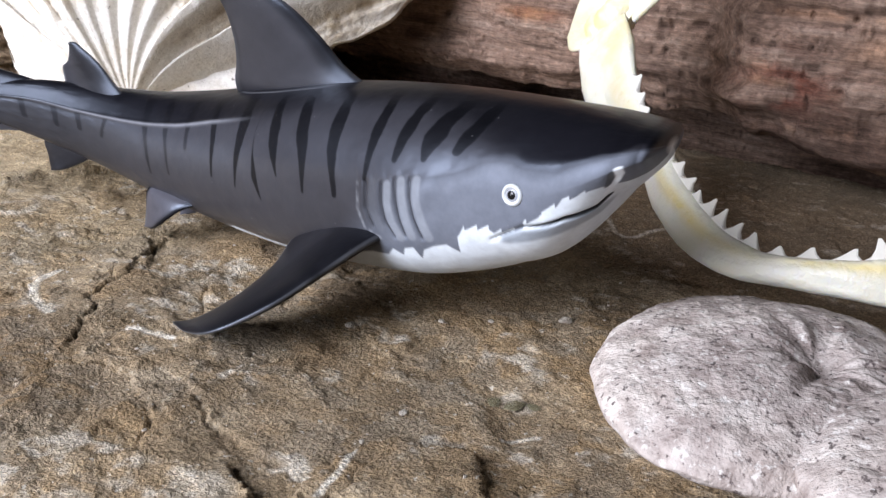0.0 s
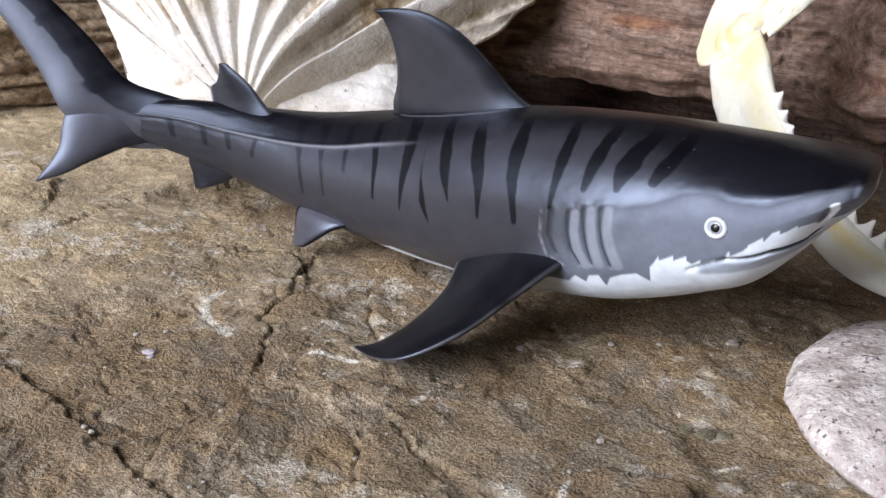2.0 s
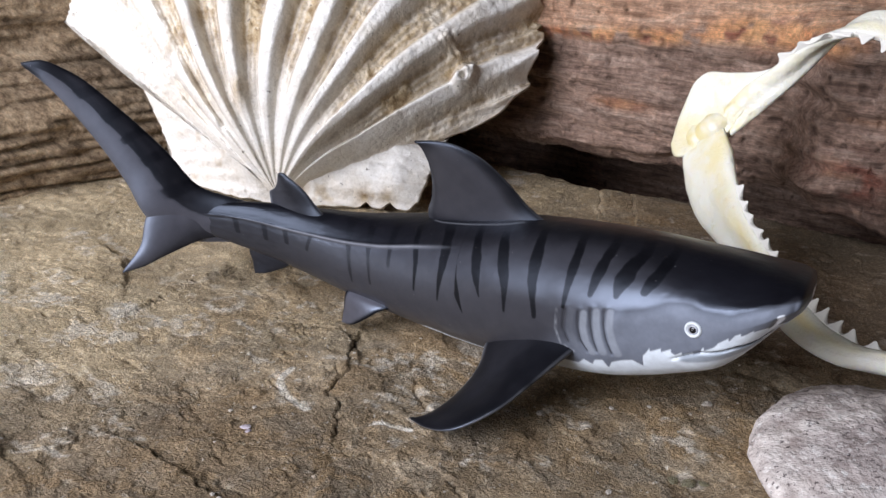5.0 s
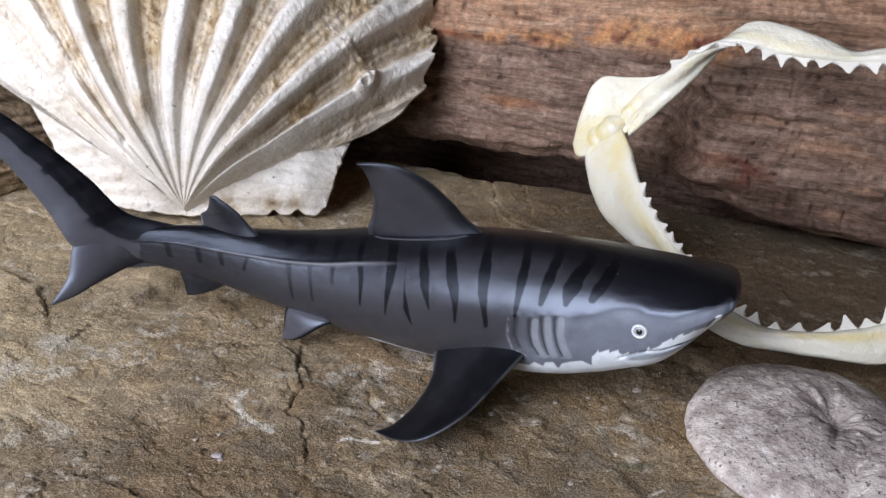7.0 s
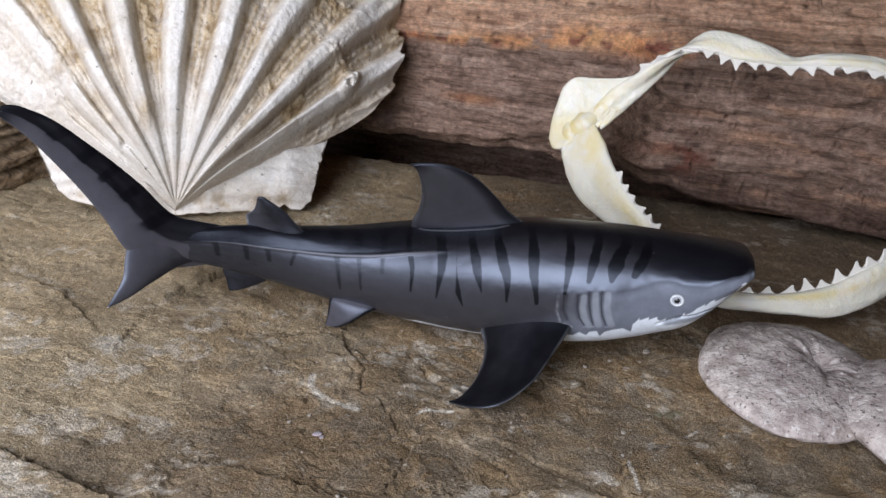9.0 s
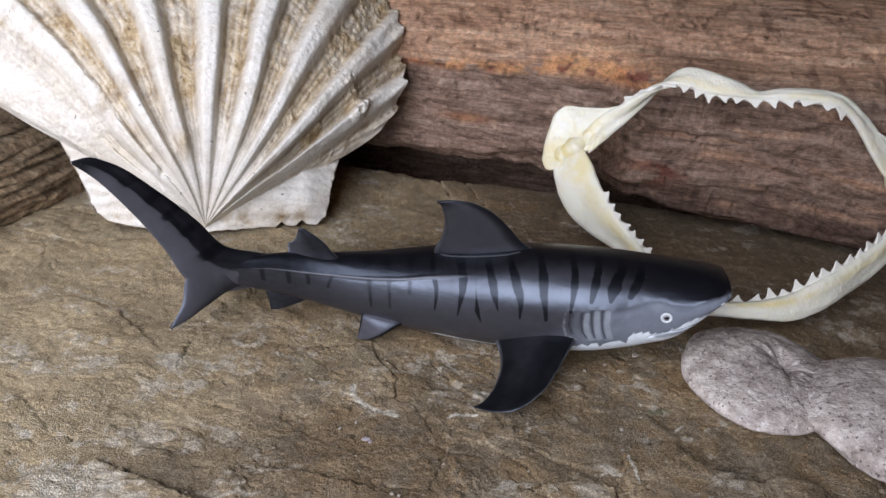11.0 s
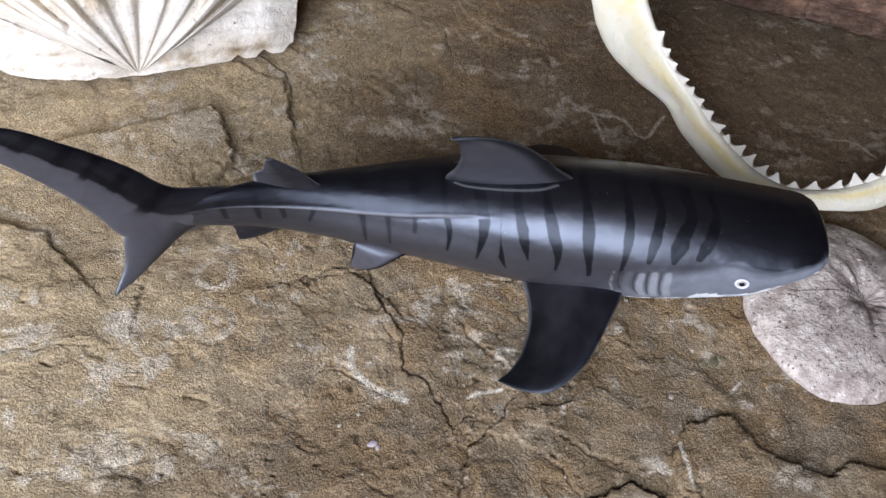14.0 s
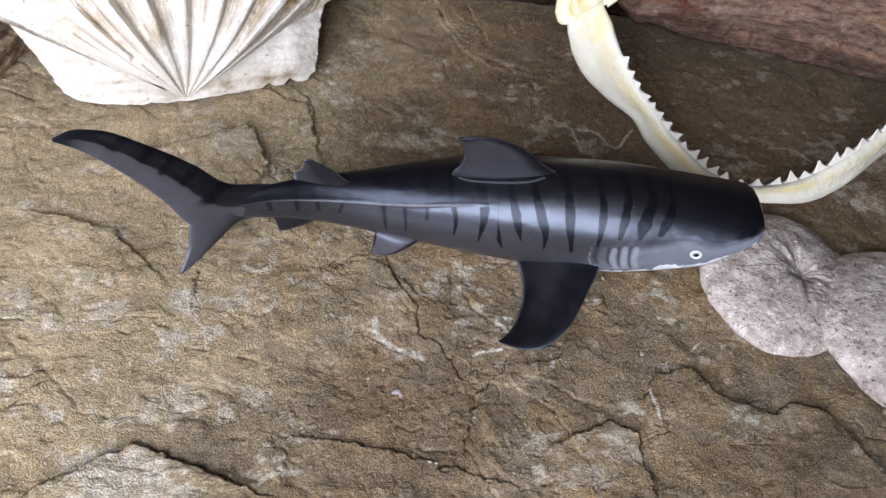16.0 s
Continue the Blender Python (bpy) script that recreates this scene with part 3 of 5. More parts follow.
def near_line(X, D, line, scale=0.28):
    """Distance in mm, on the unrolled skin, to a line of (x, angle[, half width]); and the half width there."""
    best, wide = np.full(X.shape, 1e9), np.zeros(X.shape)
    for a, b in zip(line[:-1], line[1:]):
        ax, ay, bx, by = a[0], a[1] * scale, b[0], b[1] * scale
        t = np.clip(((X - ax) * (bx - ax) + (D * scale - ay) * (by - ay)) / ((bx - ax) ** 2 + (by - ay) ** 2), 0, 1)
        e = np.hypot(X - ax - t * (bx - ax), D * scale - ay - t * (by - ay))
        k = e < best
        best = np.where(k, e, best)
        if len(a) > 2:
            wide = np.where(k, a[2] + t * (b[2] - a[2]), wide)
    return best, wide


def body_dents(X, D):
    """Depth in mm pressed into the skin: gills, mouth, nostrils; keels and brows stand out."""
    d = np.zeros(X.shape)
    for g in GILLS:
        e, _ = near_line(X, D, g)
        d += 0.36 * np.exp(-(e / 0.27) ** 2) - 0.07 * np.exp(-((e - 0.9) / 0.6) ** 2)
    e, _ = near_line(X, D, MOUTH)
    d += (0.3 + 0.9 * smooth(60, 70, X)) * np.exp(-(e / 0.45) ** 2) - 0.06 * np.exp(-((e - 1.3) / 0.8) ** 2)
    d += 0.6 * np.exp(-(((X - 74.2) / 0.6) ** 2 + ((D + 12) * 0.25 / 1.8) ** 2))
    d -= 0.5 * np.exp(-(((X - 44.4) / 1.8) ** 2 + ((D - 2) * 0.28 / 2.2) ** 2))
    d -= 0.08 * np.exp(-((D - 25) * 0.28 / 1.3) ** 2) * smooth(52, 60, X) * smooth(76, 68, X)
    d -= 0.2 * np.exp(-((D - np.interp(X, *KEEL)) / 2.6) ** 2) * smooth(8, -15, X)
    d += 0.05 * fbm(X / 6, D / 18, 4.0, 3)
    return d


def build_body():
    nu, nv = 660, 340
    t = np.linspace(0, 1, nu)
    x = 78.6 - 158.6 * (0.45 * t ** 2 + 0.55 * t)
    a = np.linspace(-np.pi, np.pi, nv, endpoint=False)
    X, A = np.meshgrid(x, a, indexing="ij")
    X, Y, Z, V = body_at(X, A)
    D = fold(A)
    s = spline(BODY, X)
    yc, zc = s[..., 0], (s[..., 1] + s[..., 2]) / 2
    r = np.hypot(Y - yc, Z - zc) + 1e-6
    dent = np.minimum(body_dents(X, D), r * 0.5)
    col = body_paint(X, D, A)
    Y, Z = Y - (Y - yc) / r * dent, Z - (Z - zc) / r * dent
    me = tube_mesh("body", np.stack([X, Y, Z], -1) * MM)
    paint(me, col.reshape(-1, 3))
    return me


BLACK, GREY, PALE, WHITE = [np.array(c) for c in ((0.0036, 0.0035, 0.0048), (0.0305, 0.0300, 0.0355), (0.150, 0.166, 0.200), (0.68, 0.74, 0.79))]


def body_paint(X, D, A):
    n1 = fbm(X / 5, A * 4, 2.0, 4)
    col = np.broadcast_to(GREY, (*X.shape, 3)).copy()

    def lay(c, w):
        w = np.clip(w, 0, 1)
        col[:] = col * (1 - w[..., None]) + np.asarray(c) * w[..., None]
    lay(GREY * 0.6, smooth(-25, -60, X) * (0.85 + 0.3 * n1))
    lay((0.044, 0.042, 0.046), smooth(20, -30, D) * smooth(-40, 20, X) * 0.6)
    lay(PALE, smooth(33, 50, X + 0.25 * (10 - D)) * smooth(6, -8, D - 12 - 14 * smooth(46, 60, X) + 2 * n1))
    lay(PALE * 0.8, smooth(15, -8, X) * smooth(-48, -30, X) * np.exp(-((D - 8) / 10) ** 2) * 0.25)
    b = spline(BACK, X)
    on_head = smooth(46, 64, X)[..., None]
    w = np.clip(smooth(-1, 1, (D - b[..., 0] + 2.5 * n1) / b[..., 1]), 0, 1)[..., None]
    col[:] = col * (1 - w) + (BLACK * 1.8 * on_head + np.array((0.0088, 0.0085, 0.0105)) * (1 - on_head)) * w
    lay(BLACK * 1.7, smooth(2, -16, X) * smooth(0, 3, D - np.interp(X, *KEEL)) * (0.9 + 0.2 * n1))
    for k, line in enumerate(STRIPES):
        e, w = near_line(X, D, path_points([(line[0][0] - 1.0, 90, line[0][2])] + line, 9) if k < 10 else line)
        lay(BLACK * 0.6, smooth(0.2, -0.2, e - w * (1.08 + 0.2 * n1)) * (0.9 if k < 10 else 0.6) * (1 - 0.55 * smooth(54, 74, D)))
    for g, shift in ((GILLS[1], 1.3), (GILLS[2], 1.4), (GILLS[0], 1.6), (GILLS[3], 1.4)):
        e, _ = near_line(X, D, [(p[0] + shift, p[1]) for p in g])
        lay((0.36, 0.39, 0.43), smooth(1.1, 0.45, e) * (0.08 if g is GILLS[0] else 0.4))
    e, _ = near_line(X, D, [(31.3, 4), (31.4, -7), (32.6, -17), (35.7, -23)])
    lay((0.42, 0.44, 0.47), 0.32 * smooth(0.5, 0.1, e) * smooth(-0.7, 0.4, fbm(X * 1.1, D / 6, 6.0, 3)))
    # pale keel line: worn paint, with the ridge's highlight put into the colour
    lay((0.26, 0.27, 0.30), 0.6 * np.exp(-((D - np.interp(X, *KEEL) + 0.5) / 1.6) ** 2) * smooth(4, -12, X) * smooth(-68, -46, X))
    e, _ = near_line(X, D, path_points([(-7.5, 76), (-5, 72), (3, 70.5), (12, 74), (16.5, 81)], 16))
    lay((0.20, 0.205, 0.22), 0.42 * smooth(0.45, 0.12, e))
    bx = np.interp(X, [p[0] for p in BELLY], [p[1] for p in BELLY])
    bx = bx + 3.5 * ((X * 0.48) % 1 - 0.5) * smooth(50, 53, X) * smooth(74, 70, X)
    lay(WHITE, smooth(0.8, -0.8, D - bx))
    for g in GILLS:
        e, _ = near_line(X, D, g)
        lay((0.025, 0.025, 0.028), smooth(0.26, 0.06, e) * 0.85)
    e, _ = near_line(X, D, [(59.5, -25), (65, -27), (69, -34), (72, -44)])
    lay((0.24, 0.275, 0.32), smooth(2.2, 0.9, e) * 0.8)
    e, _ = near_line(X, D, MOUTH)
    lay((0.06, 0.065, 0.075), smooth(0.15, -0.15, e - 0.04 - 0.66 * smooth(60, 72, X)) * 0.95)
    lay((0.75, 0.79, 0.83), smooth(0.75, 0.4, near_line(X, D, [(74.9, 2), (75.0, -8), (74.3, -18), (73.2, -26)])[0]))
    lay((0.05, 0.055, 0.06), smooth(0.5, 0.2, near_line(X, D, [(74.1, -1), (73.8, -9), (73.4, -16)])[0]))
    return col


def fin(name, lead, trail, thick, n=40, m=16, sunk=-0.01, edge=0.8):
    """A fin between a leading and a trailing edge, both from root to tip (mm); thick: at the root and at the tip; sunk: the share that swells out of the body; edge: how sharp the trailing edge is.
    Also gives, for each vertex, its share of the way across (0 at the leading edge) and along (1 at the tip)."""
    L, T = path_points(lead, n), path_points(trail, n)
    v = np.linspace(0, 1, n)[:, None]
    u = (1 - np.cos(np.linspace(0, np.pi, m))) / 2
    P = L[:, None] * (1 - u[None, :, None]) + T[:, None] * u[None, :, None]
    nrm = np.cross(np.gradient(P, axis=0), np.gradient(P, axis=1))
    nrm = nrm[n // 3, m // 2] / np.linalg.norm(nrm[n // 3, m // 2])
    prof = np.sqrt(u) * (1 - u) ** edge
    prof = 0.925 * prof / prof.max()
    th = (thick[0] * (1 - v) + thick[1] * v) * 0.5 * prof[None, :] * smooth(-0.02, sunk, v)
    front, back = P + nrm * th[..., None], P - nrm * th[..., None]
    ring = np.concatenate([front, back[:, -2:0:-1]], axis=1)
    across, along = np.broadcast_arrays(np.concatenate([u, u[-2:0:-1]])[None], v)
    return tube_mesh(name, ring * MM), (across, along)


def fin_paint(me, place, shade, light=1.25, rim=0.0):
    """shade(across, along): 0 black to 1 grey, times light; rim: rubbed paler edges."""
    u, v = place
    h = np.clip(shade(u, v) + 0.10 * fbm(u * 5, v * 9, 2.4, 3), 0, 1)[..., None]
    col = BLACK * (1 - h) + GREY * light * h
    w = (rim * np.maximum(smooth(0.93, 0.985, u), smooth(0.012, 0.0, u)) * (0.65 + 0.45 * fbm(u * 3, v * 9, 5.4, 2)))[..., None]
    col = col * (1 - w) + np.array((0.20, 0.205, 0.22)) * w
    paint(me, col.reshape(-1, 3))


def build_shark():
    s = thing("toy_shark", "dark grey striped plastic toy tiger shark resting on the stone", "toy shark", (0.02, 0.044, 0.003))
    put("body", build_body(), SHARK, s, "grey striped body with black back and white belly")
    me, r = fin("dorsal_fin", [(26, 43.2, 35.5), (21, 43.6, 37.6), (16.5, 43.6, 40.2), (12.1, 42.4, 45), (5.4, 40.3, 50.8), (-0.2, 39.4, 52.9), (-7, 39, 53.0), (-10.3, 38.9, 52.4)],
                [(-9.5, 46.5, 29), (-9.8, 44.9, 33.7), (-8.0, 43.3, 38.6), (-7.4, 42.1, 42.7), (-8.2, 40.2, 48.9), (-9.2, 39.3, 51.2), (-10.4, 38.9, 52.2)], (5.0, 0.9), 60, 40)
    fin_paint(me, r, lambda u, v: 0.16 + 0.8 * smooth(0.04, 0.2, u) * smooth(1.0, 0.88, u) * smooth(0.06, 0.24, v) * smooth(1.0, 0.75, v), 1.1, 0.25)
    put("dorsal_fin", me, SHARK, s, "black dorsal fin")
    me, r = fin("rear_fin", [(-39, 44, 27), (-41.5, 43.9, 29.2), (-45.1, 43.3, 33.2), (-48.8, 42.8, 35.8), (-51.2, 42.6, 37.0), (-52.2, 42.5, 36.8)],
                [(-55, 43, 26), (-55.6, 43, 29.2), (-55.6, 42.9, 31.2), (-53.7, 42.7, 32.6), (-52.8, 42.6, 34.6), (-52.5, 42.5, 36.4)], (2.6, 0.8), 48, 30)
    fin_paint(me, r, lambda u, v: 0.25 + 0.4 * smooth(0.3, 0.8, u), 1.2, 0.8)
    put("rear_dorsal_fin", me, SHARK, s, "small dark notched rear dorsal fin")
    for side in (1, -1):
        def f(p):
            return [q if side == 1 else (q[0], 91 - q[1], q[2]) for q in p]
        me, r = fin("pectoral", f([(37, 32, 18), (35, 24.5, 17.3), (31.5, 17.5, 14.0), (26.0, 8.6, 9.0), (18.2, 4.2, 4.6), (12, 5.6, 2.6), (7, 8.2, 1.6)]),
                    f([(12, 40, 11.5), (12.2, 33.4, 9.9), (14, 26, 7.9), (13.6, 19.6, 5.8), (11.8, 14, 3.7), (9.2, 10.4, 2.1), (7.1, 8.7, 1.6)]), (5.5, 0.9), 70, 40)
        fin_paint(me, r, lambda u, v: 0.10 + 0.25 * smooth(0.2, 0.5, u) * smooth(0.9, 0.6, u) * smooth(0.9, 0.4, v), 1.2, 0.5)
        put("pectoral_fin", me, SHARK, s, "black pectoral fin with a rubbed grey edge")
        me, r = fin("pelvic", f([(-14, 42, 9), (-19, 39, 7.7), (-25, 38, 3.5), (-28.5, 39, 1.4), (-31.6, 40.2, 0.8)]),
                    f([(-30, 44, 11), (-31, 41, 9.2), (-31.4, 40.4, 5), (-31.8, 40.3, 2), (-32, 40.3, 0.7)]), (2.5, 0.8), 36, 30)
        fin_paint(me, r, lambda u, v: smooth(0.02, 0.2, u) * smooth(0.97, 0.90, u), 2.2)
        put("pelvic_fin", me, SHARK, s, "pale grey pelvic fin with a black edge")
    me, r = fin("anal", [(-46, 43, 15), (-48.4, 42.5, 12.8), (-55, 41.5, 9.2), (-58, 41, 8.2), (-60, 41, 7.9)],
                [(-61, 41.5, 16), (-62, 41.3, 14.2), (-61, 41.2, 11), (-60.6, 41, 9), (-60.3, 41, 7.9)], (2.2, 0.7), 30, 20)
    fin_paint(me, r, lambda u, v: 0.25 + 0 * u)
    put("anal_fin", me, SHARK, s)
    me, r = fin("upper", [(-57, 42.2, 27.0), (-66, 39.3, 28.9), (-73, 36.6, 31.0), (-81.3, 33.5, 40.3), (-91.2, 28.7, 50.9), (-102.5, 22.6, 60.8), (-107, 19.2, 63), (-110.5, 16.5, 62.4)],
                [(-66, 38.2, 16.5), (-75, 32.8, 17), (-82.9, 26.2, 24), (-88, 25.3, 32.7), (-97.6, 22.3, 46.9), (-106.5, 18.2, 58.2), (-110.3, 16.4, 61.6)], (5.0, 0.9), 140, 60, 0.14, 0.75)

    def tail_shade(u, v):
        wob = 0.02 * fbm(v * 12, u * 3, 6.1, 3)
        grey = smooth(0.44, 0.50, u + wob) * smooth(0.97, 0.86, v)
        bars = 0.85 * smooth(0.3, 0.8, np.sin(v * 52 - 4.5 * u + 1.2 * np.sin(v * 11))) * smooth(0.58, 0.46, u + 0.03 * np.sin(v * 31)) * smooth(0.16, 0.24, v) * smooth(0.88, 0.8, v)
        return (0.10 + 0.90 * grey) * (1 - bars) * (1 - 0.35 * smooth(0.9, 1.0, u))
    fin_paint(me, r, tail_shade, 1.75, 0.3)
    tail = put("tail_fin", me, SHARK, s, "tall dark tail fin barred along its front edge")
    me, r = fin("lower", [(-62, 40, 15.5), (-69.2, 36.2, 17.6), (-77.2, 28, 14.4), (-82, 23, 11.4), (-85.9, 19.1, 10.0)],
                [(-71, 37, 29.5), (-79.5, 31.2, 30.5), (-83, 26.4, 24.2), (-83.6, 23.6, 16.4), (-86, 19.2, 10.5)], (4.4, 0.9), 60, 40, 0.3, 0.65)
    fin_paint(me, r, lambda u, v: 0.2 + 0.8 * smooth(0.1, 0.6, u + 0.25 * v) * smooth(1.0, 0.93, v), 1.7, 0.3)
    put("lower_lobe", me, SHARK, tail, "pale grey lower lobe")
    for side in (1, -1):
        a = radians(1.5) if side == 1 else np.pi - radians(1.5)
        p = np.array([float(v) for v in body_at(np.array(60.0), np.array(a))[:3]])
        p1 = np.array([float(v) for v in body_at(np.array(60.8), np.array(a))[:3]])
        p2 = np.array([float(v) for v in body_at(np.array(60.0), np.array(a + 0.05))[:3]])
        ex = (p1 - p) / np.linalg.norm(p1 - p)
        nr = np.cross(p2 - p, ex) * 1.0
        nr /= np.linalg.norm(nr)
        if (p - [60, 39, 27]) @ nr < 0:
            nr = -nr
        ez = np.cross(nr, ex)

        def dome(name, r0, r1, h, off):
            k, ang = np.linspace(0, 1, 8), np.linspace(0, 2 * np.pi, 36, endpoint=False)
            rr = r0 + (r1 - r0) * k
            hh = h * np.sin(np.pi * k) if r1 > 0 else h * np.sqrt(np.clip(1 - (1 - k) ** 2, 0, 1))
            ring = p + off * nr + rr[:, None, None] * (np.cos(ang)[None, :, None] * ex + 0.93 * np.sin(ang)[None, :, None] * ez) + hh[:, None, None] * nr
            return tube_mesh(name, ring * MM)
        eye = put("eye", dome("eye", 1.8, 0.95, 0.4, -0.05), EYE_WHITE, s, "white painted eye ring with a black pupil")
        put("iris", dome("iris", 1.1, 0.0, 0.25, 0.02), EYE_GREY, eye)
        put("pupil", dome("pupil", 0.75, 0.0, 0.3, 0.12), EYE_BLACK, eye)
    return s


build_shark()


# ---- the scallop shell, leaning back on its hinge ----
def build_shell():
    s = thing("scallop_shell", "large weathered white scallop shell standing on its hinge", "seashell", (-0.098, 0.104, 0.001))
    O = np.array([-101, 105.5, 2.2])
    N = np.array([0.32, -0.77, 0.55])
    N /= np.linalg.norm(N)
    U = np.array([0.923, 0.384, 0])
    U /= np.linalg.norm(U)
    W = np.cross(N, U)
    nt, nr = 640, 330
    deg = np.linspace(-56, 66, nt)
    k = np.linspace(0.0, 1, nr) ** 1.15
    D, K = np.meshgrid(deg, k, indexing="ij")
    outline = ((-56, -55.6, -55.2, -54.6, -52, -44, -28, 0, 28, 44, 51.3, 55.4, 57, 62, 63.3, 64.8, 66), (62, 80, 96, 114, 122, 126, 133, 138, 131, 119, 111, 104, 102, 91, 87, 77, 60))
    reach = np.interp(deg, *outline)
    torn = smooth(38, 50, deg) * smooth(66, 63, deg)
    reach = reach * (1 + 0.010 * fbm(deg / 5, 0 * deg, 3, 3) + torn * (0.022 * fbm(deg / 2.6, 0 * deg, 5, 3) - 0.012 * np.cos(deg * 1.9)))
    broad = spline([(-56, 100), (-44, 118), (-28, 132), (0, 138), (28, 131), (44, 118), (56, 102), (66, 84)], D)[..., 0]
    R = reach[:, None] * K
    rise = spline([(0, 0.12), (0.04, 0.36), (0.1, 0.62), (0.18, 0.85), (0.3, 0.97), (0.42, 1.0), (0.6, 0.9), (0.8, 0.65), (0.95, 0.38), (1.05, 0.22)], np.minimum(R / broad, 1.05))[..., 0]
    across = spline([(-56, 0.38), (-54, 0.43), (-50, 0.53), (-43, 0.72), (-34, 0.91), (-20, 0.99), (0, 1), (20, 0.99), (34, 0.93), (43, 0.86), (51, 0.75), (58, 0.5), (63, 0.28), (66, 0.1)], D)[..., 0]
    dome = 41 * rise * across
    # crests of the ribs near the hinge and far out, in degrees
    near = [-70, -60.5, -52, -44, -31.3, -17.5, 0.5, 22, 36, 50.3, 59.5, 72]
    wide = [-66, -57, -49, -38, -28, -13.4, 4.4, 19.2, 33.8, 47.6, 57.6, 70]
    index = np.arange(len(near))
    bend = D + 0.5 * fbm(D / 14, R / 40, 2.7, 2)
    mixr = smooth(22, 75, R)
    phase = (np.interp(bend, near, index) * (1 - mixr) + np.interp(bend, wide, index) * mixr) * 2 * np.pi
    wave = 0.5 + 0.5 * np.cos(phase)
    slim = 0.18 + 0.14 * smooth(25, 70, R)
    rib = smooth(0, 1, np.clip((wave - slim) / (0.98 - slim), 0, 1)) ** 0.75
    worn = smooth(-30, -42, D) * smooth(34, 52, R + 6 * fbm(D / 6, R / 10, 8.2, 3))
    fade = (0.3 + 0.7 * smooth(-54, -41, D) * smooth(66, 58, D)) * (1 - 0.78 * worn)
    broken = np.exp(-((D + 17) / 5) ** 2) * smooth(26, 22, R + 1.2 * fbm(D / 2, R / 4, 4.2, 2))
    amp = np.minimum(0.15 * R, 6.2) * fade * (1 - 0.45 * broken)
    x, v = R * np.sin(np.radians(D)), R * np.cos(np.radians(D))
    rough = fbm(x / 8, v / 8, 1.5, 4)
    fine = fbm(x / 2.2, v / 2.2, 4.5, 3)
    far = smooth(4, 45, R)
    crust = smooth(0.05, 0.7, fbm(x / 10, v / 14, 17.7, 4)) * (1 - rib)
    h = dome + amp * (rib - 0.55) + far * (1 - 0.65 * rib) * (0.6 * rough + 0.42 * fine)
    h += far * 0.9 * crust * (0.6 + 0.5 * fine) + worn * (0.9 * rough + 0.35 * fine)
    lines = np.cos(phase * 7 + 1.2 * fbm(x / 9, v / 30, 2.2, 2))
    striae = (1 - rib) * smooth(22, 45, R) * (1 - crust)
    h += 0.20 * lines * striae
    h += torn[:, None] * smooth(0.78, 1, K) * (1.8 * np.cos(D * 1.4 + 0.6) + 2.0 * fbm(D / 3, K * 3, 6.6, 3))
    # growth steps, a broken rib, a pit and a worm tube on the outermost rib
    h += 0.5 * far * smooth(0.0, 0.5, np.sin(R / 4.2 + 1.6 * fbm(x / 15, v / 15, 9.9, 3))) * smooth(0.55, 0.95, K)
    h += 1.6 * np.exp(-(((x + 7.5) / 3.4) ** 2 + ((v - 25.5) / 3.6) ** 2)) * (1 + 0.5 * fine)
    h -= 2.6 * np.exp(-(((x + 15.5) / 1.0) ** 2 + ((v - 17) / 2.0) ** 2)) + 3.0 * np.exp(-(((x + 3.5) / 2.2) ** 2 + ((v - 58) / 4.0) ** 2))
    along = (x - 61.5) * 0.6 + (v - 41) * 0.8
    over = -(x - 61.5) * 0.8 + (v - 41) * 0.6
    lump = np.hypot(over / 3.4, along / 5.0)
    h += 4.6 * smooth(1.25, 0.6, lump) * (1 + 0.15 * fine) - 3.4 * smooth(0.42, 0.1, np.hypot((over + 0.4) / 3.2, (along + 1.0) / 4.4))
    h += 2.0 * np.exp(-(((x - 58) / 5) ** 2 + ((v - 47.5) / 4) ** 2)) * (1 + 0.6 * fine)
    top = O + x[..., None] * U + v[..., None] * W + h[..., None] * N
    bot = top - N * (1.4 + 0.9 * K[..., None])
    verts = np.concatenate([top.reshape(-1, 3), bot.reshape(-1, 3)]) * MM
    f = grid_faces(nt, nr)
    f2 = [q[::-1] for q in grid_faces(nt, nr, offset=nt * nr)]
    rim = []
    n0 = nt * nr
    for i in range(nt - 1):
        a, b = i * nr + nr - 1, (i + 1) * nr + nr - 1
        rim.append([a, b, b + n0, a + n0])
    for i in (0, nt - 1):
        for j in range(nr - 1):
            a, b = i * nr + j, i * nr + j + 1
            rim.append([a, b, b + n0, a + n0])
    me = to_mesh("fan", verts, f + f2 + rim)
    stain = (1 - rib) * smooth(14, 48, R) * (0.45 + 0.55 * fade) * (0.8 + 0.4 * crust + 0.12 * lines) + 0.45 * smooth(0.25, 0.8, rough) * far * (0.5 + 0.5 * worn)
    stain = np.maximum(stain, 0.75 * np.exp(-(((x + 30) / 13) ** 2 + ((v - 40) / 9) ** 2)) * smooth(-0.3, 0.4, rough))
    stain = np.maximum(stain, 0.9 * np.exp(-(((x + 7.5) / 4) ** 2 + ((v - 26) / 5) ** 2)))
    stain = np.maximum(stain, 0.95 * np.exp(-(((x - 58) / 5) ** 2 + ((v - 47) / 5) ** 2)))
    stain = stain * (1 - 0.8 * smooth(-38, -50, D))
    dark = np.clip((1 - smooth(0.0, 0.28, np.abs(wave - 0.34))) * smooth(10, 30, R) * 0.55 * fade * smooth(-0.3, 0.4, fbm(x / 5, v / 12, 5.8, 3)), 0, 1)
    pick = np.stack([np.clip(stain, 0, 1), dark, striae], -1).reshape(-1, 3)
    paint(me, np.concatenate([pick] * 2))
    put("fan", me, SHELL, s, "ribbed white fan with sandy grooves")
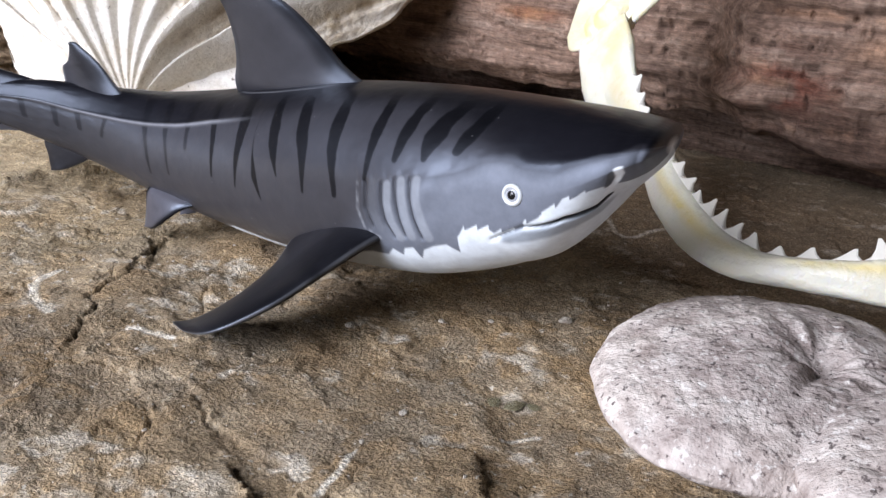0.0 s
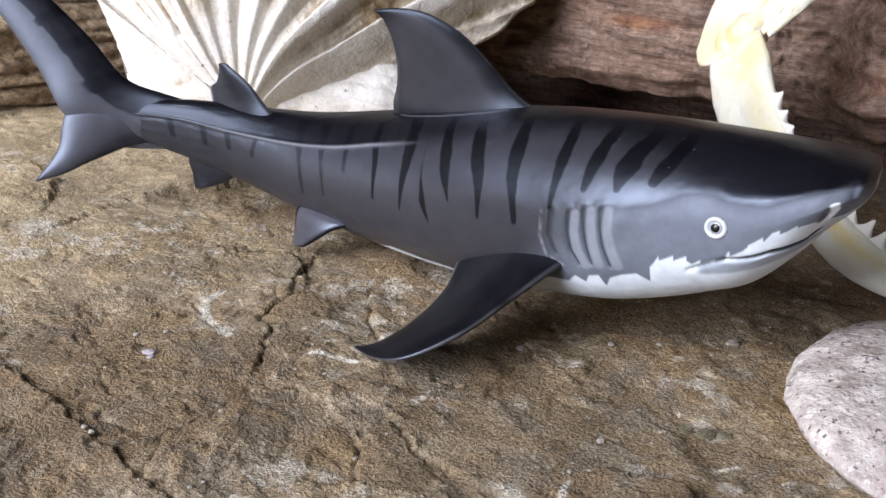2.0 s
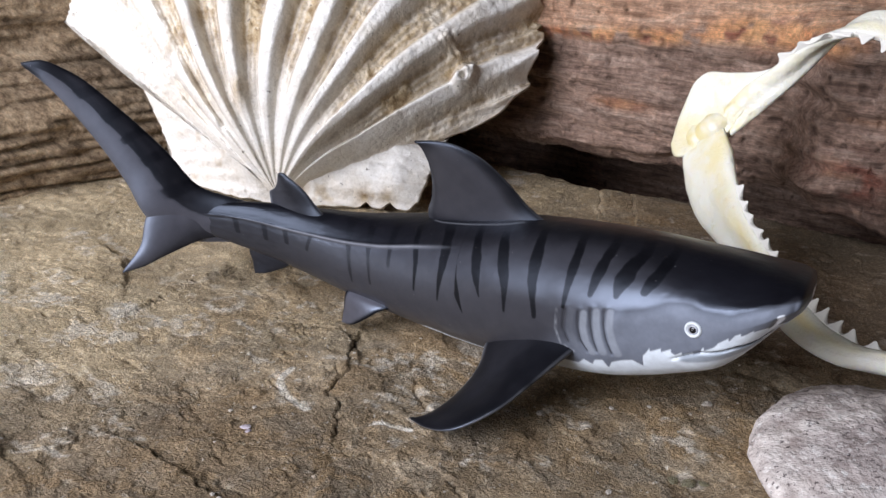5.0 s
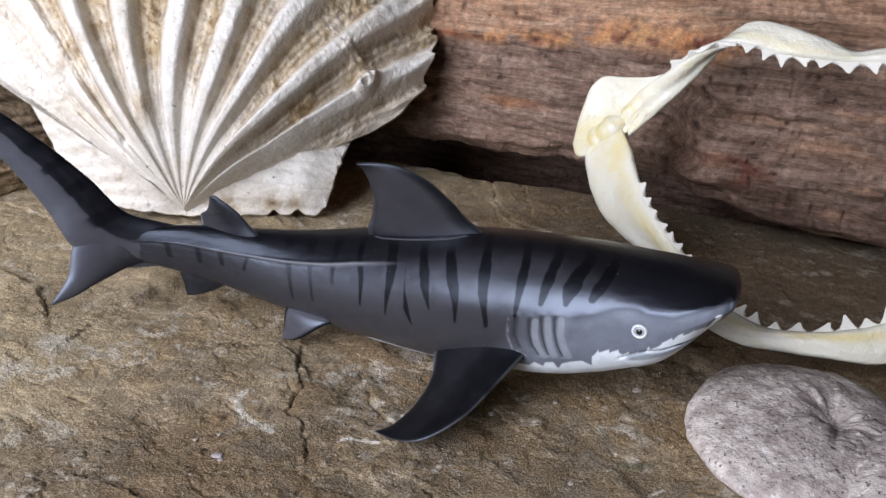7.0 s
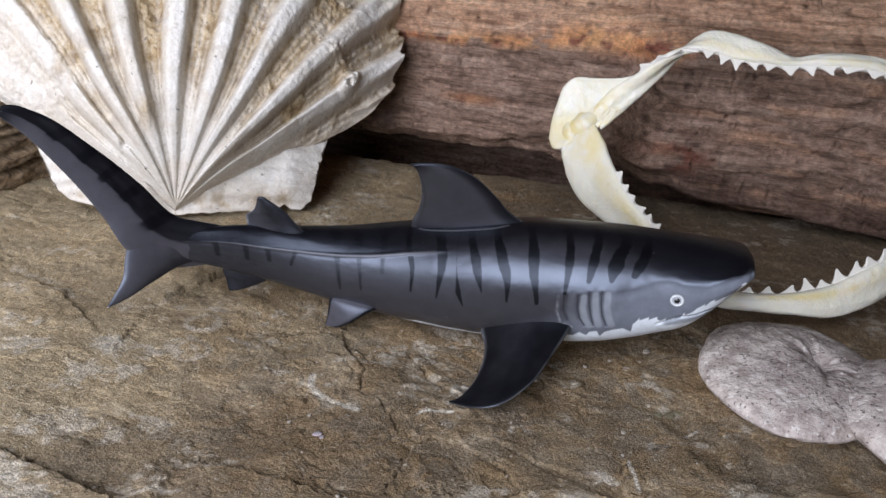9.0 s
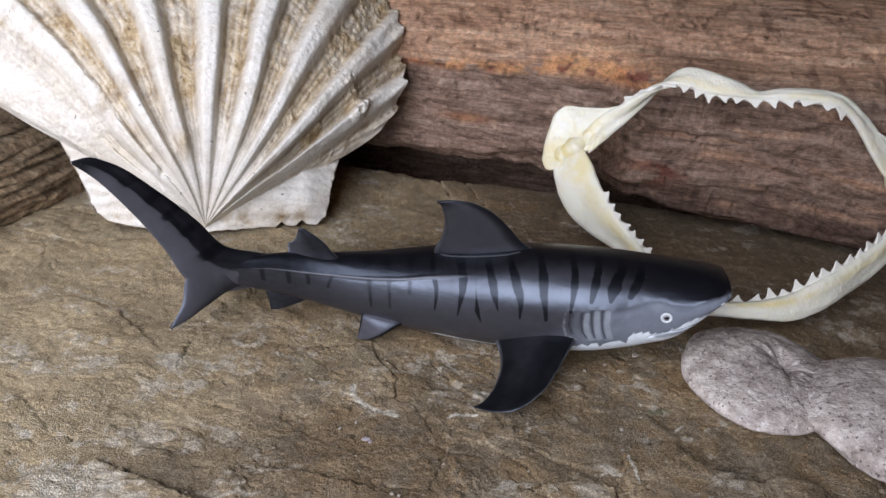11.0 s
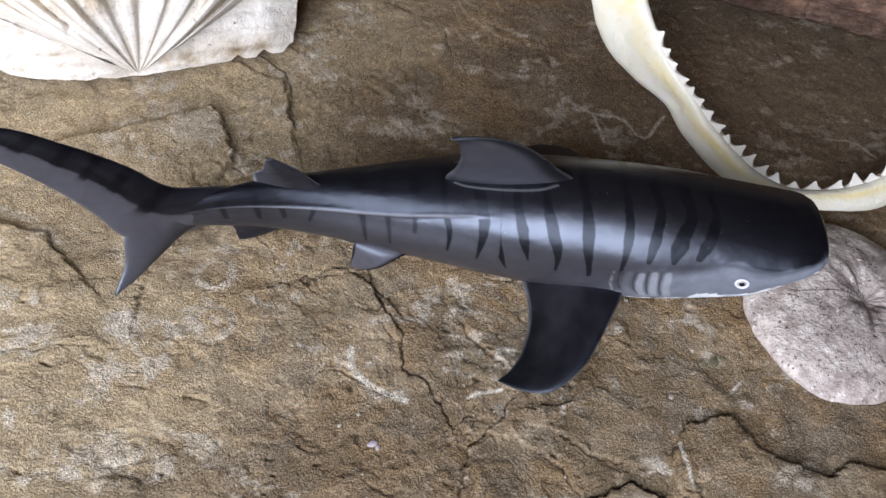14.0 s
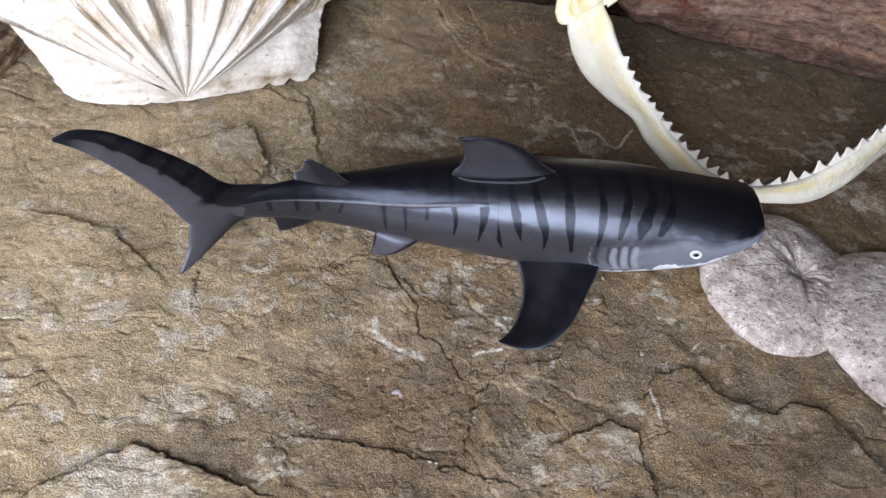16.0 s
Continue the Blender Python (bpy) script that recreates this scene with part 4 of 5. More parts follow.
    for side in (1, -1):
        na, nb = 130, 90
        a, b = np.meshgrid(np.linspace(0, 1, na), np.linspace(0, 1, nb), indexing="ij")
        if side == 1:
            xo = np.interp(b, [0, 0.3, 0.65, 1], [47.5, 50, 52.5, 57]) + 1.3 * fbm(b * 7, 0 * b, 2, 3)
            lo = -1.2 + 1.6 * np.clip(1 - np.abs(a - 0.63) / 0.05, 0, 1) + 2.0 * np.clip(1 - np.abs(a - 0.8) / 0.06, 0, 1) + 2.6 * smooth(0.92, 1, a) + 0.3 * fbm(a * 14, 0 * a, 3, 3)
            hi = 28.0 * a
        else:
            xo = np.interp(b, [0, 0.35, 0.7, 1], [38.5, 42, 46, 50]) + 0.9 * fbm(b * 5, 0 * b, 7, 3)
            lo = np.interp(a, [0, 0.45, 0.7, 0.9, 1], [-1.2, 0.6, 2.6, 5.2, 8.5]) + 0.4 * fbm(a * 9, 0 * a, 5, 3)
            hi = 35.5 * a
        x = side * xo * a
        v = lo + (hi - lo) * b
        h = 0.6 + 7.0 * smooth(-3, 7, v) * smooth(57, 38, np.abs(x)) * smooth(0, 12, np.abs(x)) + 0.7 * fbm(x / 9, v / 6, 9.5, 3)
        if side == -1:
            h = 0.6 + 14.0 * b ** 1.2 * smooth(0, 10, np.abs(x)) + 0.5 * fbm(x / 9, v / 6, 9.5, 3)
        h = h + 0.28 * np.sin(v * 1.5 + 0.1 * x + fbm(x / 8, v / 8, 1.1, 2)) - 0.5 * smooth(0.5, 1.0, fbm(x / 3.5, v / 2.5, 13.0, 2)) * smooth(6, 1, v - lo)
        top = O + x[..., None] * U + v[..., None] * W + h[..., None] * N
        bot = top - N * 2.0
        ring = np.concatenate([top, bot[:, ::-1]], axis=1)
        me = tube_mesh("ear", ring * MM)
        c = 0.7 * smooth(0.35, 0.9, fbm(x / 7, v / 7, 3.3, 3)) + 0.8 * np.exp(-(((x - 29) / 3) ** 2 + ((v - 2) / 3) ** 2)) + 0.8 * np.exp(-(((x - 37) / 3) ** 2 + ((v - 2) / 3) ** 2))
        c = np.clip(np.concatenate([c, c[:, ::-1]], axis=1), 0, 1)
        paint(me, np.stack([c, 0 * c, 0 * c], -1).reshape(-1, 3))
        put("ear", me, SHELL, s, "chipped wing beside the hinge")
    return s


build_shell()


# ---- the dried shark jaw, propped open against the log ----
def blade(name, rows, sizes, n=240, m=36, yellow=0.6):
    """A flattened limb between a tooth edge and an outer edge: rows of both (mm); sizes: share of the length, half thickness, hollow."""
    k = np.array(rows, float)
    u = np.linspace(0, len(k) - 1, n)
    both = spline(np.column_stack([np.arange(len(k)), k]).tolist(), u)
    I, E = both[:, :3], both[:, 3:]
    s = np.linspace(0, 1, n)
    q = spline(sizes, s)
    mid, half = (I + E) / 2, (I - E) / 2
    t = np.gradient(mid, axis=0)
    nn = np.cross(t, half)
    nn /= np.linalg.norm(nn, axis=1)[:, None]
    a = np.linspace(0, 2 * np.pi, m, endpoint=False)
    ca, sa = np.cos(a)[None], np.sin(a)[None]
    along = np.sign(ca) * np.abs(ca) ** 0.85
    thick = q[:, 0:1] * np.sign(sa) * np.abs(sa) ** 0.8 * (1 + 0.18 * ca)
    thick = thick * (1 - q[:, 1:2] * np.exp(-((along + 0.15) / 0.38) ** 2))
    thick = thick + 0.4 * sa * fbm(s[:, None] * 14, along * 1.6, 4.4 + sa, 3)
    edge = along * (1 + 0.05 * fbm(s[:, None] * 22, ca * 0.8, 2.6, 3))
    ring = mid[:, None] + half[:, None] * edge[..., None] + nn[:, None] * thick[..., None]
    me = tube_mesh(name, ring * MM)
    y = yellow * np.exp(-((along - 0.45) / 0.32) ** 2) * (0.75 + 0.5 * fbm(s[:, None] * 8, along, 7.7, 3))
    y = y + 0.9 * smooth(0.10, 0.0, np.minimum(s, 1 - s))[:, None] * smooth(-0.3, 0.5, fbm(s[:, None] * 40, along * 2, 9.1, 2) + 0.3)
    y = np.clip(y, 0, 1)
    paint(me, np.repeat(y.reshape(-1, 1), 3, 1))
    return me, I, E


def tooth_mesh(lean):
    """A flat triangular tooth with a swollen root, one unit wide and high, hooked to one side."""
    bm = bmesh.new()
    outline = [(-0.55, -0.3), (0.55, -0.3), (0.52, 0.04), (0.36, 0.16), (0.2 + 0.3 * lean, 0.5), (0.06 + lean, 1.0), (-0.03 + lean, 0.98), (-0.18 + 0.4 * lean, 0.5), (-0.34, 0.2), (-0.52, 0.06)]
    rows = []
    for y, inset in ((-0.5, 0.14), (-0.24, 0.0), (0.24, 0.0), (0.5, 0.14)):
        rows.append([bm.verts.new((x * (1 - inset), y * (0.22 * (1 - max(z, 0)) + 0.05) / 0.5, z * (1 - 0.6 * inset))) for x, z in outline])
    bm.faces.new(rows[0])
    bm.faces.new(rows[-1][::-1])
    for r0, r1 in zip(rows[:-1], rows[1:]):
        for i in range(len(outline)):
            j = (i + 1) % len(outline)
            bm.faces.new((r0[j], r0[i], r1[i], r1[j]))
    bmesh.ops.recalc_face_normals(bm, faces=bm.faces)
    me = bpy.data.meshes.new("tooth")
    bm.to_mesh(me)
    bm.free()
    me.materials.append(TOOTH)
    return me


LOWER_LIMB = [  # tooth edge, outer edge
    (41, 122, 45, 30.5, 122, 36.5), (46, 115, 38.5, 33.5, 118.5, 27.5), (50.5, 106.5, 32, 38.7, 113.3, 21), (56, 99.5, 26.5, 46.8, 106.5, 16.7),
    (62.5, 94, 21.5, 56.3, 99.8, 14), (69, 87.5, 17, 62.5, 91.3, 9.2), (78, 78.5, 13.5, 72, 80.5, 6), (87, 72.5, 12, 82, 72, 6.2),
    (96, 70.8, 12.8, 93, 67.7, 8.2), (106, 71.5, 15, 104, 67.5, 8.6), (116, 75, 17.8, 115, 70, 8), (126, 79.5, 22.5, 126, 75.5, 10.5),
    (137, 86.5, 26.5, 138, 84, 14.8), (147, 94, 31, 149, 92, 20.5), (158, 104, 37, 163, 105, 30), (166, 113, 44, 172, 116, 37)]
UPPER_LIMB = [
    (40, 124.5, 50, 43.5, 122, 43), (46, 124, 58, 49, 122.5, 49), (52, 121.5, 63.5, 55, 123, 56), (58, 118.5, 69.5, 60.5, 123.5, 63),
    (65, 117, 73.2, 66, 124, 71.5), (73, 117, 74, 73, 123.5, 79), (82, 117, 72, 83, 122, 79), (91, 117, 71.7, 93, 121, 76.5),
    (100, 117.5, 71.5, 100.5, 120.5, 74), (109, 117, 72.5, 109, 121, 75.7), (119, 117, 73, 120, 121.5, 76.5), (128, 117.5, 72, 132, 122, 75),
    (135, 119, 68, 141.5, 123, 69), (142, 120, 60.5, 151, 124, 60.5), (151, 120.5, 50, 161, 124.5, 50), (158, 120, 43, 169, 124, 41)]


def build_jaw():
    s = thing("shark_jaw", "small dried cream shark jaw with pointed white teeth, gaping", "jaw bone", (0.085, 0.075, 0.005))
    shapes = [tooth_mesh(v) for v in (-0.12, 0.0, 0.1, 0.2)]
    me, PL, OL = blade("lower_jaw", LOWER_LIMB, [(0, 0.8, 0.0), (0.04, 2.0, 0.1), (0.12, 1.7, 0.35), (0.22, 1.8, 0.4), (0.30, 2.5, 0.2), (0.4, 2.9, 0.1), (0.55, 2.9, 0.05), (0.75, 2.6, 0.15), (0.9, 2.0, 0.3), (1, 1.2, 0)], yellow=1.0)
    lower = put("lower_jaw", me, JAW, s)
    me, PU, OU = blade("upper_jaw", UPPER_LIMB, [(0, 1.3, 0.0), (0.1, 1.5, 0.3), (0.2, 1.5, 0.5), (0.3, 1.5, 0.4), (0.42, 2.0, 0.0), (0.53, 1.6, 0.0), (0.66, 1.9, 0.0), (0.78, 1.5, 0.3), (0.9, 1.5, 0.4), (1, 1.0, 0)], yellow=0.4)
    upper = put("upper_jaw", me, JAW, s)

    def teeth(P, Q, parent, lo, hi, pitch, bias, tall):
        seg = np.concatenate([[0], np.cumsum(np.linalg.norm(np.diff(P, axis=0), axis=1))])
        at, end = np.interp(lo, np.linspace(0, 1, len(P)), seg), np.interp(hi, np.linspace(0, 1, len(P)), seg)
        k = 0
        while at < end:
            wide = pitch * random.uniform(0.8, 1.2) * (1 + 0.28 * float(smooth(0.4, 0.55, np.interp(at, seg, np.linspace(0, 1, len(P))))))
            at += wide / 2
            j = int(np.clip(np.searchsorted(seg, at), 1, len(P) - 2))
            t = Vector(P[j + 1] - P[j - 1]).normalized()
            n_ = Vector(P[j] - Q[j]).normalized() + Vector(bias) * float(smooth(0.22, 0.4, j / len(P)))
            n_ = (n_ - t * n_.dot(t)).normalized()
            size = tall * random.uniform(0.6, 1.1) * (0.62 + 0.38 * float(smooth(0.2, 0.45, j / len(P))))
            m = Matrix((t, n_.cross(t), n_)).transposed().to_4x4() @ Matrix.Rotation(random.uniform(-0.14, 0.14), 4, "Y")
            ob = new("tooth", shapes[k % 4])
            ob.parent = parent
            ob.matrix_basis = Matrix.Translation((Vector(P[j]) - n_ * 0.25) * MM) @ m @ Matrix.Diagonal((wide * 1.18 * MM, 2.6 * MM, size * MM, 1))
            at += wide / 2
            k += 1
    teeth(PL, OL, lower, 0.115, 0.95, 4.3, (0, 0.1, 0.35), 3.7)
    teeth(PU, OU, upper, 0.14, 0.77, 4.9, (0, -0.15, -0.55), 3.6)
    # the broad hinge plates lean back from the gape
    for side in (0, 1):
        def g(x):
            return x if side == 0 else 200 - x
        nu, nv = 30, 110
        cx, cz = 38.0, 50.0
        rim = path_points([(26.3, 37.5), (26.6, 43), (28, 50), (29.3, 54.5), (32, 57.6), (40, 59.4), (48, 61.2), (53, 63), (50.5, 57.5), (46, 50.5), (42.5, 44), (37, 38.6), (31.5, 35.4), (28, 34.9), (26.3, 37.5)], nv + 1)[:-1]
        k = np.linspace(0.02, 1, nu)[:, None]
        px, pz = cx + (rim[None, :, 0] - cx) * k, cz + (rim[None, :, 1] - cz) * k
        py = np.maximum(123 + 0.5 * (pz - 37) - 0.55 * (px - 29), 121.8 + 0.08 * (pz - 40))
        py = py + 1.4 * (1 - k ** 2) - 1.2 * k ** 8 * smooth(52, 56, pz) + 0.5 * fbm(px / 8, pz / 8, 3.0 + side, 3)
        th = (0.8 + 0.5 * k ** 6) * np.sqrt(np.clip(1.03 - k ** 8, 0, 1))
        front = np.stack([g(px), py - th, pz], -1)
        rear = np.stack([g(px), py + th, pz], -1)
        me = tube_mesh("hinge", np.concatenate([front, rear[::-1]]) * MM)
        yel = np.clip(smooth(50, 40, pz - 0.4 * (px - 30)) + 0.3 * fbm(px / 5, pz / 5, 1.2, 3), 0, 1)
        yel = np.concatenate([yel, yel[::-1]]) * 0.75
        paint(me, np.repeat(yel.reshape(-1, 1), 3, 1))
        put("hinge_plate", me, JAW, upper)
        # the folded, yellowed joint in front of the plate
        for path, wide in (([(27.5, 123.6, 36.2), (31, 122.6, 37.2), (35, 121.9, 40), (39, 121.8, 44.5), (44, 122.4, 49.5)], 4.6), ([(32.5, 122.2, 44), (33.8, 121.2, 40), (35.2, 120.8, 35.5), (36.4, 120.6, 30)], 4.0)):
            c = path_points([(g(x), y + 3.6, z) for x, y, z in path], 60)
            out = np.array([0.25 if side == 0 else -0.25, -0.95, 0])
            over = np.cross(np.gradient(c, axis=0), out)
            over /= np.linalg.norm(over, axis=1)[:, None]
            v, a = np.linspace(0, 1, 60), np.linspace(0, 2 * np.pi, 24, endpoint=False)
            r = wide * np.clip(np.sin(np.pi * (0.06 + 0.88 * v)), 0.05, 1) ** 0.7 * (1 + 0.10 * fbm(v * 4, 0 * v, wide + side, 3))
            ring = c[:, None] + (r[:, None] * (1 + 0.10 * fbm(v[:, None] * 4, np.cos(a)[None], wide, 3)))[..., None] * (np.cos(a)[None, :, None] * out + np.sin(a)[None, :, None] * over[:, None])
            me = tube_mesh("knuckle", ring * MM)
            yv = np.clip(0.8 + 0.7 * fbm(v[:, None] * 4, np.cos(a)[None] * 1.2, 3.3, 3), 0, 1)
            paint(me, np.repeat(yv.reshape(-1, 1), 3, 1))
            put("hinge_knuckle", me, JAW, upper, "yellowed hinge knuckle")
    return s


build_jaw()


# ---- logs behind ----
def log_mesh(name, axis_from, axis_to, centre_z, rad_y, rad_z, n, m, shape, colour):
    a, b = np.array(axis_from, float), np.array(axis_to, float)
    d = (b - a) / np.linalg.norm(b - a)
    side = np.array([d[1], -d[0]])  # to the viewer's side
    L = np.linalg.norm(b - a)
    s = np.linspace(0, L, n)
    t = np.linspace(0, 2 * np.pi, m, endpoint=False)
    S, T = np.meshgrid(s, t, indexing="ij")
    ct = np.cos(T)
    q, z = rad_y * np.sign(ct) * np.abs(ct) ** np.where(np.sin(T) < 0, 0.36, 0.85), centre_z + rad_z * np.sin(T)
    q, z = shape(S, T, q, z)
    P = np.stack([a[0] + S * d[0] + q * side[0], a[1] + S * d[1] + q * side[1], z], -1)
    me = tube_mesh(name, P * MM)
    c = colour(S, T, q, z)
    paint(me, c[..., :3].reshape(-1, 3))
    paint(me, np.repeat(c[..., 3:].reshape(-1, 1), 3, 1), "tone")
    return me


LOG_SECTION = [  # distance behind the front ridge, height (mm), from the lower lip up over the back and round
    (21, 12), (12, 19), (7.5, 28), (5.5, 40), (1.2, 56), (-0.8, 66), (2.5, 74), (13, 83), (27, 90), (48, 96), (72, 97), (110, 88), (148, 58), (152, 0), (148, -60), (140, -104), (130, -90), (124, -10), (110, 16), (70, 16), (40, 14), (28, 12)]


def main_log():
    """A split trunk: its front leans out over the cleft behind the slab, and a burl swells towards the jaw."""
    n, m = 900, 380
    ring = path_points(LOG_SECTION + LOG_SECTION[:1], m + 1)[:-1]
    X, D = np.meshgrid(np.linspace(-165, 260, n), ring[:, 0], indexing="ij")
    Z = np.broadcast_to(ring[None, :, 1], X.shape).copy()
    wob = fbm(X / 22, Z / 12, 2.1, 3)
    front = smooth(30, 14, D) * smooth(100, 90, Z) * smooth(-12, 6, Z)
    burl = smooth(50, 66, X + 4 * fbm(Z / 9, X / 30, 2, 2)) * smooth(78, 66, Z + 2 * wob)
    lip = smooth(26, 10, Z) * front
    drop = np.interp(X, [40, 62, 78, 104, 260], [0, 0, 5, 11, 12])
    Z = Z + lip * (3.2 * fbm(X / 12, 0 * X + 0.5, 3.3, 4) * smooth(110, 60, X) - drop)
    # fibres, flaked layers and splits along the grain
    along = X / 55
    layer = 2.2 * fbm(along, Z / 9 + 0.3 * fbm(X / 16, Z / 8, 1.4, 3), 7.7, 4)
    steps = np.floor(layer * 1.6) + smooth(0.7, 1.0, layer * 1.6 - np.floor(layer * 1.6))
    fibre = fbm(X / 34, Z / 2.6, 1.1, 4, 0.6)
    splits = smooth(0.06, 0.0, np.abs(fbm(X / 42, Z / 6, 12.1, 4))) * smooth(-0.1, 0.3, fbm(X / 30, Z / 14, 13.3, 2))
    chips = smooth(0.25, 0.6, fbm(X / 7, Z / 4, 21.0, 4))
    out = front * (0.9 * steps + 0.55 * fibre + (16.5 + 9 * smooth(110, 180, X)) * burl + 1.2 * fbm(X / 28, Z / 16, 5.7, 3) - 1.6 * splits - 0.8 * chips * smooth(0.1, 0.5, fbm(X / 26, Z / 20, 31.0, 2)))
    top = smooth(70, 78, Z) * smooth(60, 30, D)
    Z = Z + top * (0.5 * fibre + 0.6 * fbm(X / 50, D / 6, 9.3, 4) - 0.9 * smooth(0.05, 0.0, np.abs(fbm(X / 50, D / 7, 14.1, 4))))
    Y = 166 - 0.10 * X + D - out
    me = tube_mesh("log", np.stack([X, Y, Z], -1) * MM)
    S = (X + 161) / 0.945
    band = np.interp(S, [120, 160, 190, 210, 240, 400], [58, 60, 64, 68, 69, 71]) + 1.5 * wob
    patch = fbm(S / 9, Z / 5, 9.1, 4)
    orange = np.exp(-((Z - band) / (3.2 + 4.6 * np.exp(-((S - 222) / 18) ** 2))) ** 4) * smooth(252, 238, S) * smooth(-0.45, -0.05, patch + 0.8 * np.exp(-((S - 224) / 16) ** 2))
    orange = np.maximum(orange, 0.8 * np.exp(-(((S - 166) / 10) ** 2 + ((Z - 36) / 1.6) ** 2)))
    red = orange * smooth(0.0, 0.25, fbm(S / 10, Z / 4, 15.1, 3))
    red = np.maximum(red, np.exp(-(((S - 249) / 13) ** 2 + ((Z - 28 - 3 * wob) / 7) ** 2)) * smooth(-0.3, 0.3, fbm(S / 8, Z / 4, 4.4, 3)))
    warm = smooth(-1.5, 2.5, Z - band - 1.0) * (0.8 + 0.3 * wob)
    warm = np.maximum(warm, 0.75 * np.exp(-((Z - 39 - 2.5 * wob) / 3) ** 2) * smooth(255, 275, S) * smooth(-0.2, 0.3, fbm(S / 30, Z / 4, 8.4, 3)))
    warm = np.maximum(warm, 0.6 * smooth(0.35, 0.7, fbm(S / 26, Z / 3.2, 28.4, 4)) * smooth(232, 250, S))
    warm = np.maximum(warm, np.exp(-(((S - 242) / 1.6) ** 2 + ((Z - 29.4) / 1.0) ** 2)))
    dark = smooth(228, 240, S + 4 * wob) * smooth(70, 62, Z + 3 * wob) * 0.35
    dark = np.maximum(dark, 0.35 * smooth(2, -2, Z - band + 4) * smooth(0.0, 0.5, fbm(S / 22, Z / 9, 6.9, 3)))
    # tone deepens towards the burl's foot: contact shade put into the colour
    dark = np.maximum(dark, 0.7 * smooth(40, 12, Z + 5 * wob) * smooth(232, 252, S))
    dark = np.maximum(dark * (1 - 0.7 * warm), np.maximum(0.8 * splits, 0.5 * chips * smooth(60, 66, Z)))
    paint(me, np.stack([red, orange * (1 - red), warm], -1).reshape(-1, 3))
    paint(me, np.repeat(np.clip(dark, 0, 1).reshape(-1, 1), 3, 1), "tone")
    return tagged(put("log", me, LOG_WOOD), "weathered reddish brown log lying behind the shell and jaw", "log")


def side_log():
    def shape(S, T, q, z):
        face = smooth(-0.3, 0.6, np.cos(T))
        groove = np.abs(fbm(S / 130, z / 8, 3.1, 3))
        fine = np.abs(fbm(S / 70, z / 3.6, 5.3, 3))
        block = np.abs(fbm(S / 9, z / 30, 11.3, 3))
        q = q + face * (3.4 * smooth(0.0, 0.30, groove) + 1.1 * smooth(0.0, 0.3, fine) + 0.25 * smooth(0.0, 0.08, block) + 1.8 * fbm(S / 30, z / 14, 8, 4))
        q = q - 23 * smooth(16, 52, z) * smooth(-0.2, 0.3, np.cos(T))
        return q, z + 0.8 * fbm(S / 40, T * 2, 1.5, 3)

    def colour(S, T, q, z):
        return np.stack([np.zeros_like(S)] * 3 + [0.3 * smooth(0.2, 0.6, fbm(S / 30, z / 6, 2.9, 3))], -1)
    me = log_mesh("side_log", (-270, -20), (-190, 208), 44, 56, 60, 480, 330, shape, colour)
    return tagged(put("driftwood_log", me, GREY_WOOD), "greyish brown grooved driftwood log beside the shell", "log")


main_log()
side_log()


# ---- pinkish stones ----
def pebble(name, centre, radii, turn, seed, dimple=None):
    nu, nv = 160, 320
    u = np.linspace(0.001, np.pi - 0.001, nu)
    v = np.linspace(0, 2 * np.pi, nv, endpoint=False)
    A, B = np.meshgrid(u, v, indexing="ij")
    x, y, z = np.sin(A) * np.cos(B), np.sin(A) * np.sin(B), np.cos(A)
    z = np.sign(z) * np.abs(z) ** 1.1
    lump = 1 + 0.05 * fbm(x * 1.3 + seed, y * 1.3, z * 1.3 + seed, 3)
    X, Y, Z = x * radii[0] * lump, y * radii[1] * lump, z * radii[2]
    c, s = math.cos(radians(turn)), math.sin(radians(turn))
    X, Y = c * X - s * Y, s * X + c * Y
    X, Y = X + centre[0], Y + centre[1]
    Z = Z + 0.35 * fbm(X / 5, Y / 5, seed + 2.0, 4)
    if dimple:
        dx, dy, deep, wide = dimple
        Z = Z - np.clip(z, 0, 1) * deep * (np.exp(-(((X - dx) / wide) ** 2 + ((Y - dy) / wide) ** 2)) + 0.22 * np.exp(-((X - dx + 0.25 * (Y - dy) + 1.2 * fbm(Y / 6, X / 20, 3.0, 3)) / 1.6) ** 2) * smooth(16, 6, np.abs(Y - dy)))
        Z = Z + np.clip(z, 0, 1) * 1.0 * fbm(np.arctan2(Y - dy, X - dx) * 2.2, np.hypot(X - dx, Y - dy) / 30, seed + 5.0, 3) * np.exp(-(np.hypot(X - dx, Y - dy) / 16) ** 2)
    Z = Z + centre[2]
    me = tube_mesh(name, np.stack([X, Y, Z], -1) * MM)
    return me


tagged(put("flat_stone", pebble("flat_stone", (97, 36, 5.5), (25, 29, 7.0), -8, 1.0, (103, 36, 3.0, 5)), PUMICE), "flat pinkish grey speckled stone with a dimple", "stone", "pinkish stones")
tagged(put("flat_stone", pebble("flat_stone2", (140, 14, 7.5), (39, 33, 9.0), -35, 5.0), PUMICE), "broad pinkish grey grainy stone", "stone", "pinkish stones")


# ---- crumbs of stone and shell grit lying on the slab ----
def crumb_mesh(seed):
    bm = bmesh.new()
    bmesh.ops.create_icosphere(bm, subdivisions=2, radius=1.0)
    r = random.Random(seed)
    for v in bm.verts:
        k = 1 + 0.35 * noise.noise(v.co * 1.3 + Vector((seed, 0, 0)))
        v.co = Vector((v.co.x * k, v.co.y * k * r.uniform(0.7, 0.8), v.co.z * k * 0.45))
    me = bpy.data.meshes.new("crumb")
    bm.to_mesh(me)
    bm.free()
    return me


